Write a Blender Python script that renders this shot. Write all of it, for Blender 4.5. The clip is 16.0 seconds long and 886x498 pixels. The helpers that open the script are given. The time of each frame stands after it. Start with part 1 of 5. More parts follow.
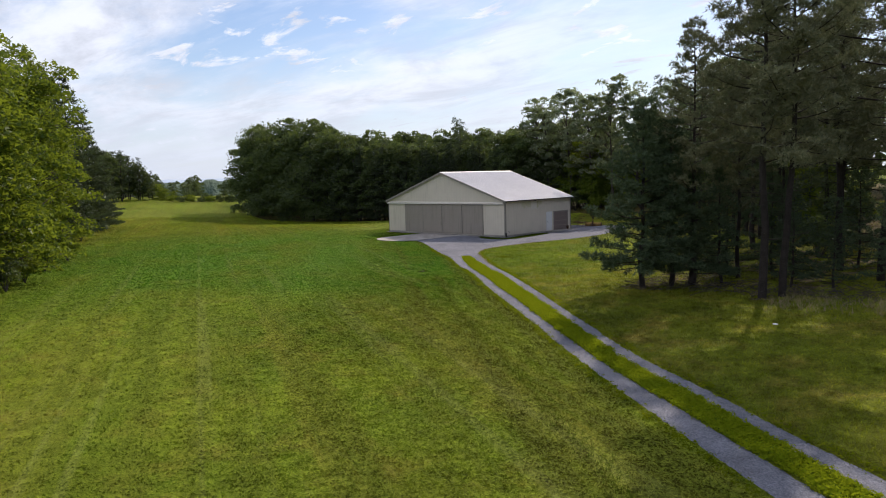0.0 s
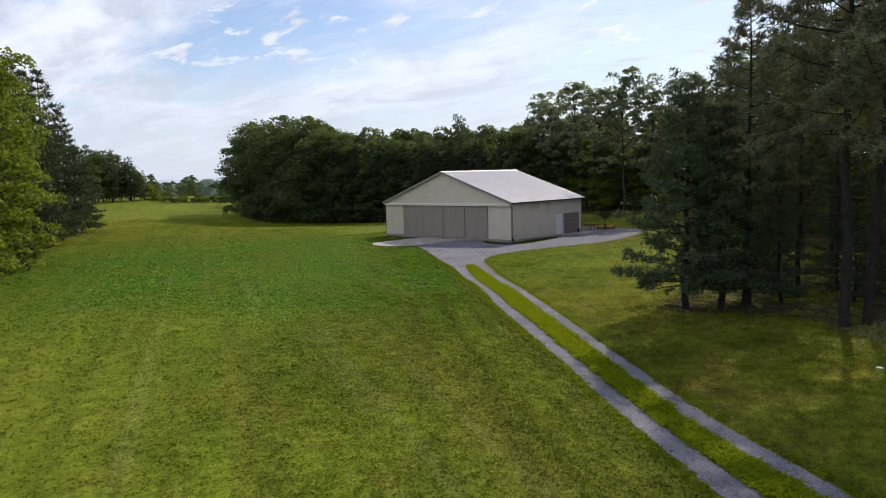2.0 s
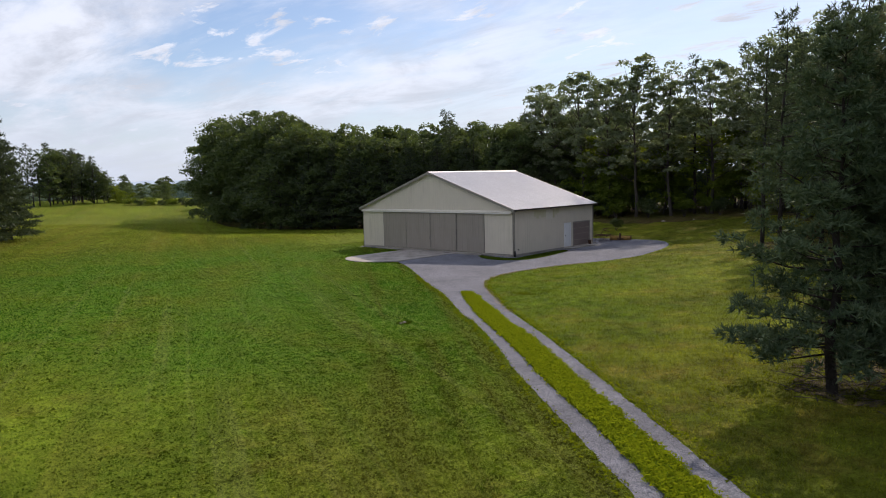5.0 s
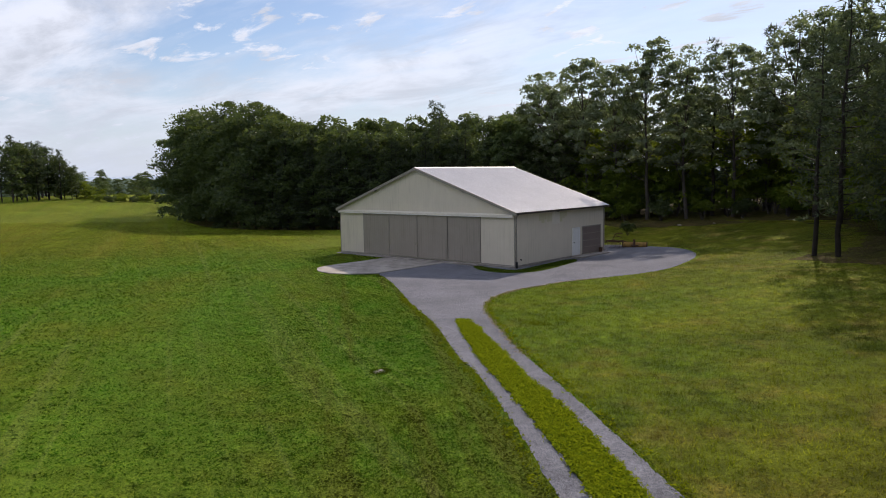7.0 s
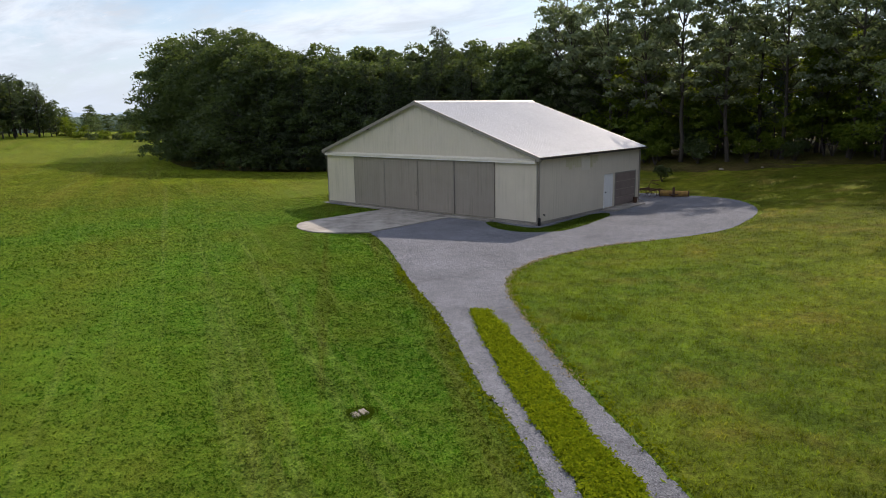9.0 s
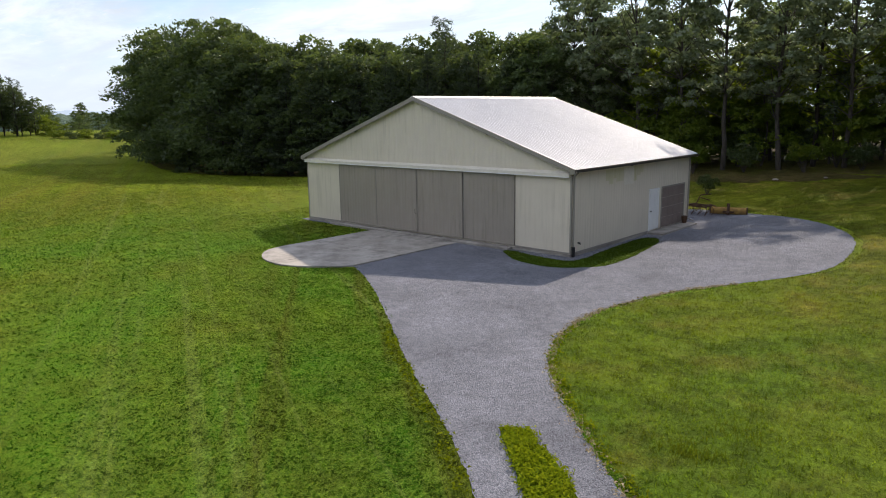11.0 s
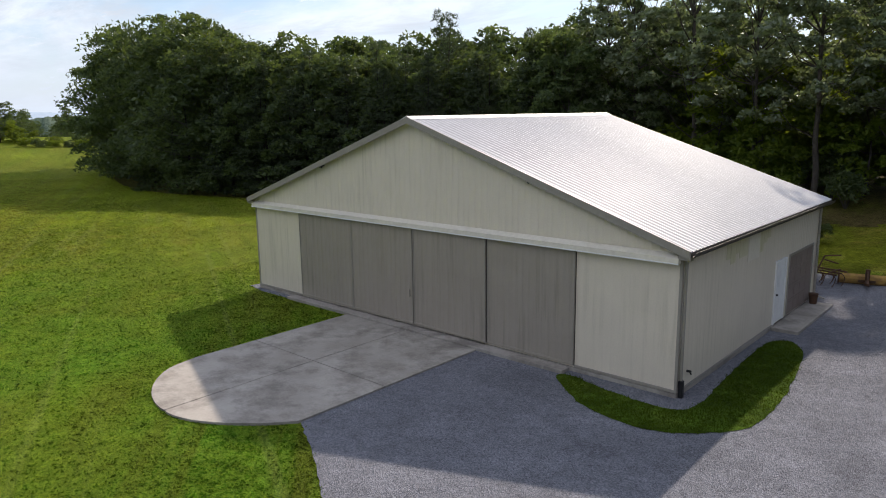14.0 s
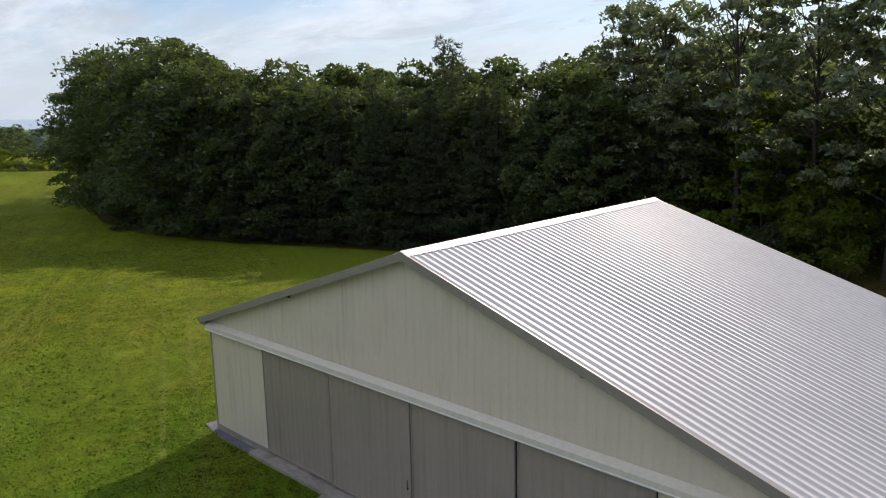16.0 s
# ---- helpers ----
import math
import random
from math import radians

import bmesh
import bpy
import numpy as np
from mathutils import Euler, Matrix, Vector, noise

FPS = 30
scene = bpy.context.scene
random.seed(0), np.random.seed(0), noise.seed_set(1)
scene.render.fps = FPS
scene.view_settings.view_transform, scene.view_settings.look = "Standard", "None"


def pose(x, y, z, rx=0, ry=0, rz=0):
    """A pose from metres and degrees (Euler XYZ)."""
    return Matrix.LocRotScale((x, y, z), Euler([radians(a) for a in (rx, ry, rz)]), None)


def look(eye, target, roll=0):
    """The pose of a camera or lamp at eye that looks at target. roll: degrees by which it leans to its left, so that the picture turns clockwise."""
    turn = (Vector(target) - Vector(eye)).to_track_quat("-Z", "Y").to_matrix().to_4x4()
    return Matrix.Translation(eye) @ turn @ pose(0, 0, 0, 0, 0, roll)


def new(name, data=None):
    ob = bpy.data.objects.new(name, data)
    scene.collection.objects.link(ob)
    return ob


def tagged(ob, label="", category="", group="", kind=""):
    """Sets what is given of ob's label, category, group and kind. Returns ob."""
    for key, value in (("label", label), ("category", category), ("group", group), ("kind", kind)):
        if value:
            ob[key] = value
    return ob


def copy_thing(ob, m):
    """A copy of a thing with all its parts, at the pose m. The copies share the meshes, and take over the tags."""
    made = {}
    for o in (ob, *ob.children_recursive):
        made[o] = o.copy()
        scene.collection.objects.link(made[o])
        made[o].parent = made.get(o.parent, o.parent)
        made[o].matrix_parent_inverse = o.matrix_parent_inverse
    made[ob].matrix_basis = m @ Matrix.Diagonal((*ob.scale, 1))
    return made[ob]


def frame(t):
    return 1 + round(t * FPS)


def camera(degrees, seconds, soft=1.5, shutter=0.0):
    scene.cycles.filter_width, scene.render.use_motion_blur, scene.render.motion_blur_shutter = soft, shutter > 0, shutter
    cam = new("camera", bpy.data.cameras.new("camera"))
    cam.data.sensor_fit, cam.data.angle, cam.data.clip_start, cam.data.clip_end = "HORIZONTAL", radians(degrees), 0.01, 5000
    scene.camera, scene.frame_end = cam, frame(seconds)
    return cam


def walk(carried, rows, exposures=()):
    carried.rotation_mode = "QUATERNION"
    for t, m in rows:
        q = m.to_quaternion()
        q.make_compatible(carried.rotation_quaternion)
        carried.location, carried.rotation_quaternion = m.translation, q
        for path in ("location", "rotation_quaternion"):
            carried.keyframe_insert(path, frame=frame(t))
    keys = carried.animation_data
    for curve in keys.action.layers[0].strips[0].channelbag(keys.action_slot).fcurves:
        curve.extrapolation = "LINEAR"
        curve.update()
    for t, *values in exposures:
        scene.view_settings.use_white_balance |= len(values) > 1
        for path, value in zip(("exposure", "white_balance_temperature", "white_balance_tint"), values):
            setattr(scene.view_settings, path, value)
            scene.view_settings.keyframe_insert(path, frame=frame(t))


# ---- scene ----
cam = camera(64.6, 16.0, 1.0)
PATH = [
    (0, (55.951, -57.274, 6.338), (54.56, -55.851, 6.135), -1.6),
    (0.5, (55.031, -56.355, 6.328), (53.64, -54.932, 6.125), -1.6),
    (1, (53.962, -55.371, 6.327), (52.572, -53.947, 6.124), -1.6),
    (1.5, (52.905, -54.267, 6.345), (51.514, -52.844, 6.141), -1.6),
    (2, (51.676, -53.069, 6.374), (50.285, -51.646, 6.169), -1.7),
    (2.5, (50.51, -51.915, 6.392), (49.12, -50.492, 6.186), -1.7),
    (3, (49.246, -50.647, 6.383), (47.854, -49.225, 6.178), -1.7),
    (3.5, (47.936, -49.378, 6.375), (46.544, -47.956, 6.17), -1.7),
    (3.7, (47.346, -48.848, 6.371), (45.955, -47.426, 6.166), -1.7),
    (5.8, (40.928, -42.273, 6.266), (39.594, -40.797, 6.061), -1.0),
    (6, (40.343, -41.663, 6.272), (39.012, -40.184, 6.064), -0.9),
    (6.5, (38.88, -40.176, 6.292), (37.549, -38.698, 6.083), -1.0),
    (7, (37.339, -38.558, 6.28), (36.007, -37.081, 6.072), -1.1),
    (7.5, (35.847, -37.048, 6.26), (34.517, -35.569, 6.053), -1.0),
    (8, (34.301, -35.422, 6.229), (32.971, -33.947, 5.99), -1.1),
    (8.5, (32.876, -33.932, 6.229), (31.554, -32.471, 5.887), -1.1),
    (9, (31.329, -32.303, 6.268), (30.01, -30.85, 5.883), -1.1),
    (9.2, (30.723, -31.661, 6.258), (29.404, -30.208, 5.874), -1.2),
    (11.3, (24.122, -24.811, 6.183), (22.805, -23.356, 5.797), -0.8),
    (11.5, (23.46, -24.12, 6.167), (22.145, -22.664, 5.783), -0.8),
    (12, (21.828, -22.396, 6.159), (20.511, -20.94, 5.775), -0.8),
    (12.5, (20.315, -20.791, 6.162), (18.999, -19.336, 5.776), -0.8),
    (13, (18.812, -19.19, 6.224), (17.495, -17.735, 5.837), -0.8),
    (13.5, (17.424, -17.782, 6.493), (16.108, -16.326, 6.108), -0.8),
    (14, (16.011, -16.296, 7.041), (14.695, -14.839, 6.66), -0.8),
    (14.5, (14.773, -14.986, 7.644), (13.456, -13.528, 7.265), -0.8),
    (15, (13.534, -13.643, 8.403), (12.216, -12.187, 8.025), -0.9),
    (15.5, (12.421, -12.463, 9.178), (11.104, -11.005, 8.802), -0.9),
    (16, (11.164, -11.101, 9.909), (9.843, -9.645, 9.54), -1.1),
]
walk(cam, [(t, look(eye, target, roll)) for t, eye, target, roll in PATH],
     [(t, ev + .07, 6500, 21 if t < 8.5 else 17) for t, ev in ((0, .10), (3.5, .02), (7, -.06), (8, -.08), (9, .12), (11.5, .32), (13, .32), (14.5, .10), (16, -.04))])

# ---- light ----
SUN_TO = Vector((-1.32, 4.66, 3.92)).normalized()
world = bpy.data.worlds.new("sky")
scene.world = world
world.use_nodes = True
wn, wl = world.node_tree.nodes, world.node_tree.links
wn.clear()
w_out, w_bg = wn.new("ShaderNodeOutputWorld"), wn.new("ShaderNodeBackground")
w_sky = wn.new("ShaderNodeTexSky")
w_sky.sky_type, w_sky.sun_disc = "NISHITA", False
w_sky.sun_elevation, w_sky.sun_rotation = math.asin(SUN_TO.z), math.atan2(SUN_TO.x, SUN_TO.y)
w_sky.dust_density, w_sky.ozone_density = 0.6, 1.5
w_bg.inputs["Strength"].default_value = 0.118
w_tc = wn.new("ShaderNodeTexCoord")
w_sep = wn.new("ShaderNodeSeparateXYZ")
w_h = wn.new("ShaderNodeMath"); w_h.operation = "MAXIMUM"; w_h.inputs[1].default_value = 0.0
w_a = wn.new("ShaderNodeMath"); w_a.operation = "ADD"; w_a.inputs[1].default_value = 0.16
w_dx = wn.new("ShaderNodeMath"); w_dx.operation = "DIVIDE"
w_dy = wn.new("ShaderNodeMath"); w_dy.operation = "DIVIDE"
w_com = wn.new("ShaderNodeCombineXYZ")
wl.new(w_tc.outputs["Generated"], w_sep.inputs[0])
wl.new(w_sep.outputs["Z"], w_h.inputs[0]); wl.new(w_h.outputs[0], w_a.inputs[0])
wl.new(w_sep.outputs["X"], w_dx.inputs[0]); wl.new(w_a.outputs[0], w_dx.inputs[1])
wl.new(w_sep.outputs["Y"], w_dy.inputs[0]); wl.new(w_a.outputs[0], w_dy.inputs[1])
wl.new(w_dx.outputs[0], w_com.inputs[0]); wl.new(w_dy.outputs[0], w_com.inputs[1])


def sky_noise(scale, detail, rough, off, stretch, lo, hi):
    m = wn.new("ShaderNodeMapping"); m.inputs["Location"].default_value = off
    m.inputs["Rotation"].default_value = (0, 0, radians(-38)); m.inputs["Scale"].default_value = stretch
    n = wn.new("ShaderNodeTexNoise"); n.inputs["Scale"].default_value = scale
    n.inputs["Detail"].default_value, n.inputs["Roughness"].default_value = detail, rough
    n.inputs["Distortion"].default_value = 0.35
    r = wn.new("ShaderNodeMapRange"); r.interpolation_type = "SMOOTHSTEP"
    r.inputs[1].default_value, r.inputs[2].default_value = lo, hi
    wl.new(w_com.outputs[0], m.inputs[0]); wl.new(m.outputs[0], n.inputs[0]); wl.new(n.outputs[0], r.inputs[0])
    return r


w_c1 = sky_noise(0.85, 9, 0.60, (3.1, 0.7, 0), (1.0, 1.7, 1), 0.34, 0.62)
w_c2 = sky_noise(3.4, 8, 0.62, (1.3, 4.2, 0), (1.0, 1.9, 1), 0.54, 0.66)
w_dot = wn.new("ShaderNodeVectorMath"); w_dot.operation = "DOT_PRODUCT"
w_dot.inputs[1].default_value = (0.71, 0.70, 0.0)
wl.new(w_tc.outputs["Generated"], w_dot.inputs[0])
w_veil = wn.new("ShaderNodeMapRange"); w_veil.interpolation_type = "SMOOTHSTEP"
w_veil.inputs[1].default_value, w_veil.inputs[2].default_value, w_veil.inputs[3].default_value, w_veil.inputs[4].default_value = -0.05, 0.32, 1.0, 0.30
wl.new(w_dot.outputs["Value"], w_veil.inputs[0])
w_part = wn.new("ShaderNodeMath"); w_part.operation = "MULTIPLY"
wl.new(w_c1.outputs[0], w_part.inputs[0]); wl.new(w_veil.outputs[0], w_part.inputs[1])
w_mx = wn.new("ShaderNodeMath"); w_mx.operation = "MAXIMUM"
wl.new(w_part.outputs[0], w_mx.inputs[0]); wl.new(w_c2.outputs[0], w_mx.inputs[1])
w_f = wn.new("ShaderNodeMath"); w_f.operation = "MULTIPLY"; w_f.inputs[1].default_value = 0.85
wl.new(w_mx.outputs[0], w_f.inputs[0])
# clouds grow brighter towards the zenith, as under any thin overcast
w_up = wn.new("ShaderNodeMapRange"); w_up.interpolation_type = "SMOOTHSTEP"
w_up.inputs[1].default_value, w_up.inputs[2].default_value = 0.15, 0.9
wl.new(w_sep.outputs["Z"], w_up.inputs[0])
w_cc = wn.new("ShaderNodeMixRGB"); w_cc.inputs[1].default_value, w_cc.inputs[2].default_value = (6.4, 7.0, 7.4, 1), (13.0, 13.9, 14.4, 1)
wl.new(w_up.outputs[0], w_cc.inputs[0])
w_c3 = sky_noise(1.5, 8, 0.62, (7.3, 2.2, 0), (1.0, 1.9, 1), 0.36, 0.62)
w_sh = wn.new("ShaderNodeMapRange"); w_sh.inputs[3].default_value, w_sh.inputs[4].default_value = 0.78, 1.16
w_sc = wn.new("ShaderNodeVectorMath"); w_sc.operation = "SCALE"
wl.new(w_c3.outputs[0], w_sh.inputs[0]); wl.new(w_cc.outputs[0], w_sc.inputs[0]); wl.new(w_sh.outputs[0], w_sc.inputs["Scale"])
w_mix = wn.new("ShaderNodeMixRGB")
wl.new(w_sc.outputs[0], w_mix.inputs[2])
w_dim = wn.new("ShaderNodeMixRGB"); w_dim.blend_type = "MULTIPLY"
w_dim.inputs[0].default_value, w_dim.inputs[2].default_value = 1.0, (0.80, 0.87, 0.90, 1)
wl.new(w_sky.outputs[0], w_dim.inputs[1])
wl.new(w_f.outputs[0], w_mix.inputs[0]); wl.new(w_dim.outputs[0], w_mix.inputs[1])
w_hz = wn.new("ShaderNodeMapRange"); w_hz.interpolation_type = "SMOOTHSTEP"
w_hz.inputs[1].default_value, w_hz.inputs[2].default_value, w_hz.inputs[3].default_value, w_hz.inputs[4].default_value = -0.02, 0.20, 0.92, 0.0
wl.new(w_sep.outputs["Z"], w_hz.inputs[0])
w_mh = wn.new("ShaderNodeMixRGB"); w_mh.inputs[2].default_value = (5.1, 5.95, 6.7, 1)
wl.new(w_hz.outputs[0], w_mh.inputs[0]); wl.new(w_mix.outputs[0], w_mh.inputs[1])
wl.new(w_mh.outputs[0], w_bg.inputs["Color"]); wl.new(w_bg.outputs[0], w_out.inputs[0])

sun = new("sun", bpy.data.lights.new("sun", "SUN"))
sun.data.energy, sun.data.angle, sun.data.color = 4.6, radians(1.0), (1.0, 0.91, 0.74)
sun.matrix_world = look(SUN_TO * 100, (0, 0, 0))
scene.view_settings.exposure = 0.0


# ---- materials ----
def material(name, rough=0.8, metallic=0.0, spec=0.3):
    m = bpy.data.materials.new(name)
    m.use_nodes = True
    b = m.node_tree.nodes["Principled BSDF"]
    b.inputs["Roughness"].default_value, b.inputs["Metallic"].default_value = rough, metallic
    b.inputs["Specular IOR Level"].default_value = spec
    return m, m.node_tree.nodes, m.node_tree.links, b


def coords(n, l, scale=(1, 1, 1), rz=0.0):
    tc, mp = n.new("ShaderNodeNewGeometry"), n.new("ShaderNodeMapping")
    mp.inputs["Scale"].default_value, mp.inputs["Rotation"].default_value = scale, (0, 0, rz)
    l.new(tc.outputs["Position"], mp.inputs[0])
    return mp.outputs[0]


def noise_tex(n, l, vec, scale, detail=4, rough=0.6, lo=0.3, hi=0.7):
    t, r = n.new("ShaderNodeTexNoise"), n.new("ShaderNodeMapRange")
    t.inputs["Scale"].default_value, t.inputs["Detail"].default_value, t.inputs["Roughness"].default_value = scale, detail, rough
    r.inputs[1].default_value, r.inputs[2].default_value = lo, hi
    l.new(vec, t.inputs["Vector"]); l.new(t.outputs[0], r.inputs[0])
    return r.outputs[0]


def mix(n, l, fac, a, b, kind="MIX"):
    x = n.new("ShaderNodeMixRGB"); x.blend_type = kind
    for i, v in ((0, fac), (1, a), (2, b)):
        if hasattr(v, "is_output"):
            l.new(v, x.inputs[i])
        else:
            x.inputs[i].default_value = v if i == 0 else (*v, 1)
    return x.outputs[0]


def times(n, l, a, b):
    x = n.new("ShaderNodeMath"); x.operation = "MULTIPLY"
    for i, v in ((0, a), (1, b)):
        if hasattr(v, "is_output"):
            l.new(v, x.inputs[i])
        else:
            x.inputs[i].default_value = v
    return x.outputs[0]


def bump(n, l, b, height, strength, dist):
    x = n.new("ShaderNodeBump")
    x.inputs["Strength"].default_value, x.inputs["Distance"].default_value = strength, dist
    l.new(height, x.inputs["Height"]); l.new(x.outputs[0], b.inputs["Normal"])


def plain(name, c1, c2, scale=6.0, rough=0.7, metallic=0.0, bumps=0.15, dist=0.01, fine=60.0, spec=0.3):
    """Two scales of colour variation and a fine relief."""
    m, n, l, b = material(name, rough, metallic, spec)
    v = coords(n, l)
    big, small = noise_tex(n, l, v, scale), noise_tex(n, l, v, fine, 3)
    c = mix(n, l, big, c1, c2)
    c = mix(n, l, times(n, l, small, 0.35), c, tuple(0.72 * k for k in c1))
    l.new(c, b.inputs["Base Color"])
    bump(n, l, b, small, bumps, dist)
    return m


RUN = math.atan2(0.449, -0.893)          # the mown strip runs this way


def vary(n, l, c, fac, lo, hi):
    """Multiply a colour by a factor that runs from lo to hi."""
    r = n.new("ShaderNodeMapRange")
    r.inputs[3].default_value, r.inputs[4].default_value = lo, hi
    l.new(fac, r.inputs[0])
    x = n.new("ShaderNodeVectorMath"); x.operation = "SCALE"
    l.new(c, x.inputs[0]); l.new(r.outputs[0], x.inputs["Scale"])
    return x.outputs[0]


def grass_mat(name, green, dark, dry, stripes, patch=0.7, greener=0.0, blade=0.0, sheen=0.1):
    """Turf with patches, streaks and wear; blade: the share of light that upright blades let through."""
    m, n, l, b = material(name, 0.9, 0.0, 0.04)
    v, turned, vs = coords(n, l), coords(n, l, (1, 1, 1), -RUN), n.new("ShaderNodeMapping")
    vs.inputs["Scale"].default_value = (0.022, 1, 1)
    l.new(turned, vs.inputs[0])
    vs = vs.outputs[0]
    c = mix(n, l, noise_tex(n, l, v, 0.16, 5, 0.6, 0.36, 0.64), dark, green)
    c = vary(n, l, c, noise_tex(n, l, v, 0.055, 5, 0.6, 0.38, 0.62), 0.66, 1.40)
    c = mix(n, l, times(n, l, noise_tex(n, l, v, 0.45, 6, 0.7, 0.50, 0.68), patch), c, dry)
    if stripes:
        c = mix(n, l, times(n, l, noise_tex(n, l, vs, 0.40, 5, 0.75, 0.45, 0.60), 0.7), c, dry)
        c = mix(n, l, times(n, l, noise_tex(n, l, vs, 0.8, 5, 0.75, 0.47, 0.60), 0.7), c, dark)
    if greener:
        # greener, darker turf round the hangar's apron
        gap = n.new("ShaderNodeVectorMath"); gap.operation = "DISTANCE"
        gap.inputs[1].default_value = (4.0, -20.0, 0.0)
        l.new(v, gap.inputs[0])
        greening = n.new("ShaderNodeMapRange"); greening.interpolation_type = "SMOOTHSTEP"
        greening.inputs[1].default_value, greening.inputs[2].default_value = 15.0, 38.0
        greening.inputs[3].default_value, greening.inputs[4].default_value = greener, 0.0
        l.new(gap.outputs["Value"], greening.inputs[0])
        c = mix(n, l, times(n, l, greening.outputs[0], noise_tex(n, l, v, 0.12, 4, 0.6, 0.25, 0.55)), c, (0.038, 0.112, 0.008))
    if stripes:
        # old ruts beside the drive, worn along its direction
        rut = n.new("ShaderNodeMapping"); rut.vector_type = "TEXTURE"
        rut.inputs["Location"].default_value, rut.inputs["Rotation"].default_value = (20.0, -19.0, 0), (0, 0, math.atan2(-0.632, 0.775))
        l.new(v, rut.inputs[0])
        parts = n.new("ShaderNodeSeparateXYZ"); l.new(rut.outputs[0], parts.inputs[0])
        near = n.new("ShaderNodeMapRange"); near.interpolation_type = "SMOOTHSTEP"
        near.inputs[1].default_value, near.inputs[2].default_value = -8.0, -3.0
        l.new(parts.outputs[1], near.inputs[0])
        along = n.new("ShaderNodeMapping"); along.inputs["Scale"].default_value = (0.035, 1, 1)
        l.new(rut.outputs[0], along.inputs[0])
        c = mix(n, l, times(n, l, times(n, l, near.outputs[0], noise_tex(n, l, along.outputs[0], 0.9, 4, 0.65, 0.48, 0.60)), 0.75), c, (0.062, 0.066, 0.010))
        fine = n.new("ShaderNodeMapping")
        fine.inputs["Scale"].default_value = (0.006, 1, 1)
        l.new(turned, fine.inputs[0])
        c = mix(n, l, times(n, l, noise_tex(n, l, fine.outputs[0], 1.6, 3, 0.6, 0.57, 0.68), 0.30), c, (0.18, 0.192, 0.06))
    c = vary(n, l, c, noise_tex(n, l, v, 1.3, 9, 0.75, 0.36, 0.64), 0.58, 1.36)
    c = vary(n, l, c, noise_tex(n, l, v, 4.2, 6, 0.8, 0.38, 0.62), 0.72, 1.28)
    c = vary(n, l, c, noise_tex(n, l, v, 11.0, 8, 0.85, 0.37, 0.63), 0.62, 1.38)
    if blade:
        # single blades: the turf's own colour, each a little different, with light let through
        geo = n.new("ShaderNodeNewGeometry")
        c = vary(n, l, c, geo.outputs["Random Per Island"], 0.82, 1.22)
        out, d, t, m1 = n["Material Output"], n.new("ShaderNodeBsdfDiffuse"), n.new("ShaderNodeBsdfTranslucent"), n.new("ShaderNodeMixShader")
        l.new(c, d.inputs[0])
        l.new(mix(n, l, 1.0, c, (1.3, 1.35, 1.0), "MULTIPLY"), t.inputs[0])
        m1.inputs[0].default_value = blade
        l.new(d.outputs[0], m1.inputs[1]); l.new(t.outputs[0], m1.inputs[2]); l.new(m1.outputs[0], out.inputs[0])
        n.remove(b)
        return m
    b.inputs["Sheen Weight"].default_value, b.inputs["Sheen Roughness"].default_value = sheen, 0.14
    b.inputs["Sheen Tint"].default_value = (0.66, 0.82, 0.05, 1)
    l.new(c, b.inputs["Base Color"])
    bump(n, l, b, noise_tex(n, l, v, 14, 8, 0.8, 0.2, 0.8), 0.8, 0.06)
    return m


def leaf_mat(name, c1, c2, back, glow, gloss=0.03):
    """Leaves: reflected and let-through light, each leaf a little different."""
    m = bpy.data.materials.new(name)
    m.use_nodes = True
    n, l = m.node_tree.nodes, m.node_tree.links
    n.clear()
    out, geo, oi = n.new("ShaderNodeOutputMaterial"), n.new("ShaderNodeNewGeometry"), n.new("ShaderNodeObjectInfo")
    c = mix(n, l, geo.outputs["Random Per Island"], c1, c2)
    hs = n.new("ShaderNodeHueSaturation")
    mr = n.new("ShaderNodeMapRange"); mr.inputs[3].default_value, mr.inputs[4].default_value = 0.7, 1.25
    l.new(oi.outputs["Random"], mr.inputs[0]); l.new(mr.outputs[0], hs.inputs["Value"]); l.new(c, hs.inputs["Color"])
    d, t, g = n.new("ShaderNodeBsdfDiffuse"), n.new("ShaderNodeBsdfTranslucent"), n.new("ShaderNodeBsdfGlossy")
    g.inputs["Roughness"].default_value = 0.45
    g.inputs["Color"].default_value = (0.8, 0.85, 0.8, 1)
    l.new(hs.outputs[0], d.inputs[0])
    l.new(mix(n, l, 0.6, hs.outputs[0], back), t.inputs[0])
    m1, m2 = n.new("ShaderNodeMixShader"), n.new("ShaderNodeMixShader")
    m1.inputs[0].default_value, m2.inputs[0].default_value = glow, gloss
    l.new(d.outputs[0], m1.inputs[1]); l.new(t.outputs[0], m1.inputs[2])
    l.new(m1.outputs[0], m2.inputs[1]); l.new(g.outputs[0], m2.inputs[2]); l.new(m2.outputs[0], out.inputs[0])
    return m


GRASS = grass_mat("lawn_grass", (0.100, 0.128, 0.010), (0.056, 0.086, 0.007), (0.146, 0.128, 0.022), True, 0.85, 0.85, sheen=0.65)
ROUGH = grass_mat("rough_grass", (0.100, 0.110, 0.009), (0.056, 0.070, 0.007), (0.158, 0.120, 0.026), False, 0.8, 0.5, sheen=0.16)
LAWN_BLADE = grass_mat("lawn_blade", (0.102, 0.132, 0.011), (0.058, 0.090, 0.008), (0.148, 0.130, 0.024), True, 0.85, 0.9, 0.45)
# brighter than lawn_blade: the far lawn's low-angle glow put into the colour
LIT_TUFT_BLADE = grass_mat("lit_tuft_blade", (0.156, 0.194, 0.016), (0.094, 0.134, 0.012), (0.216, 0.190, 0.036), True, 0.85, 0.9, 0.48)
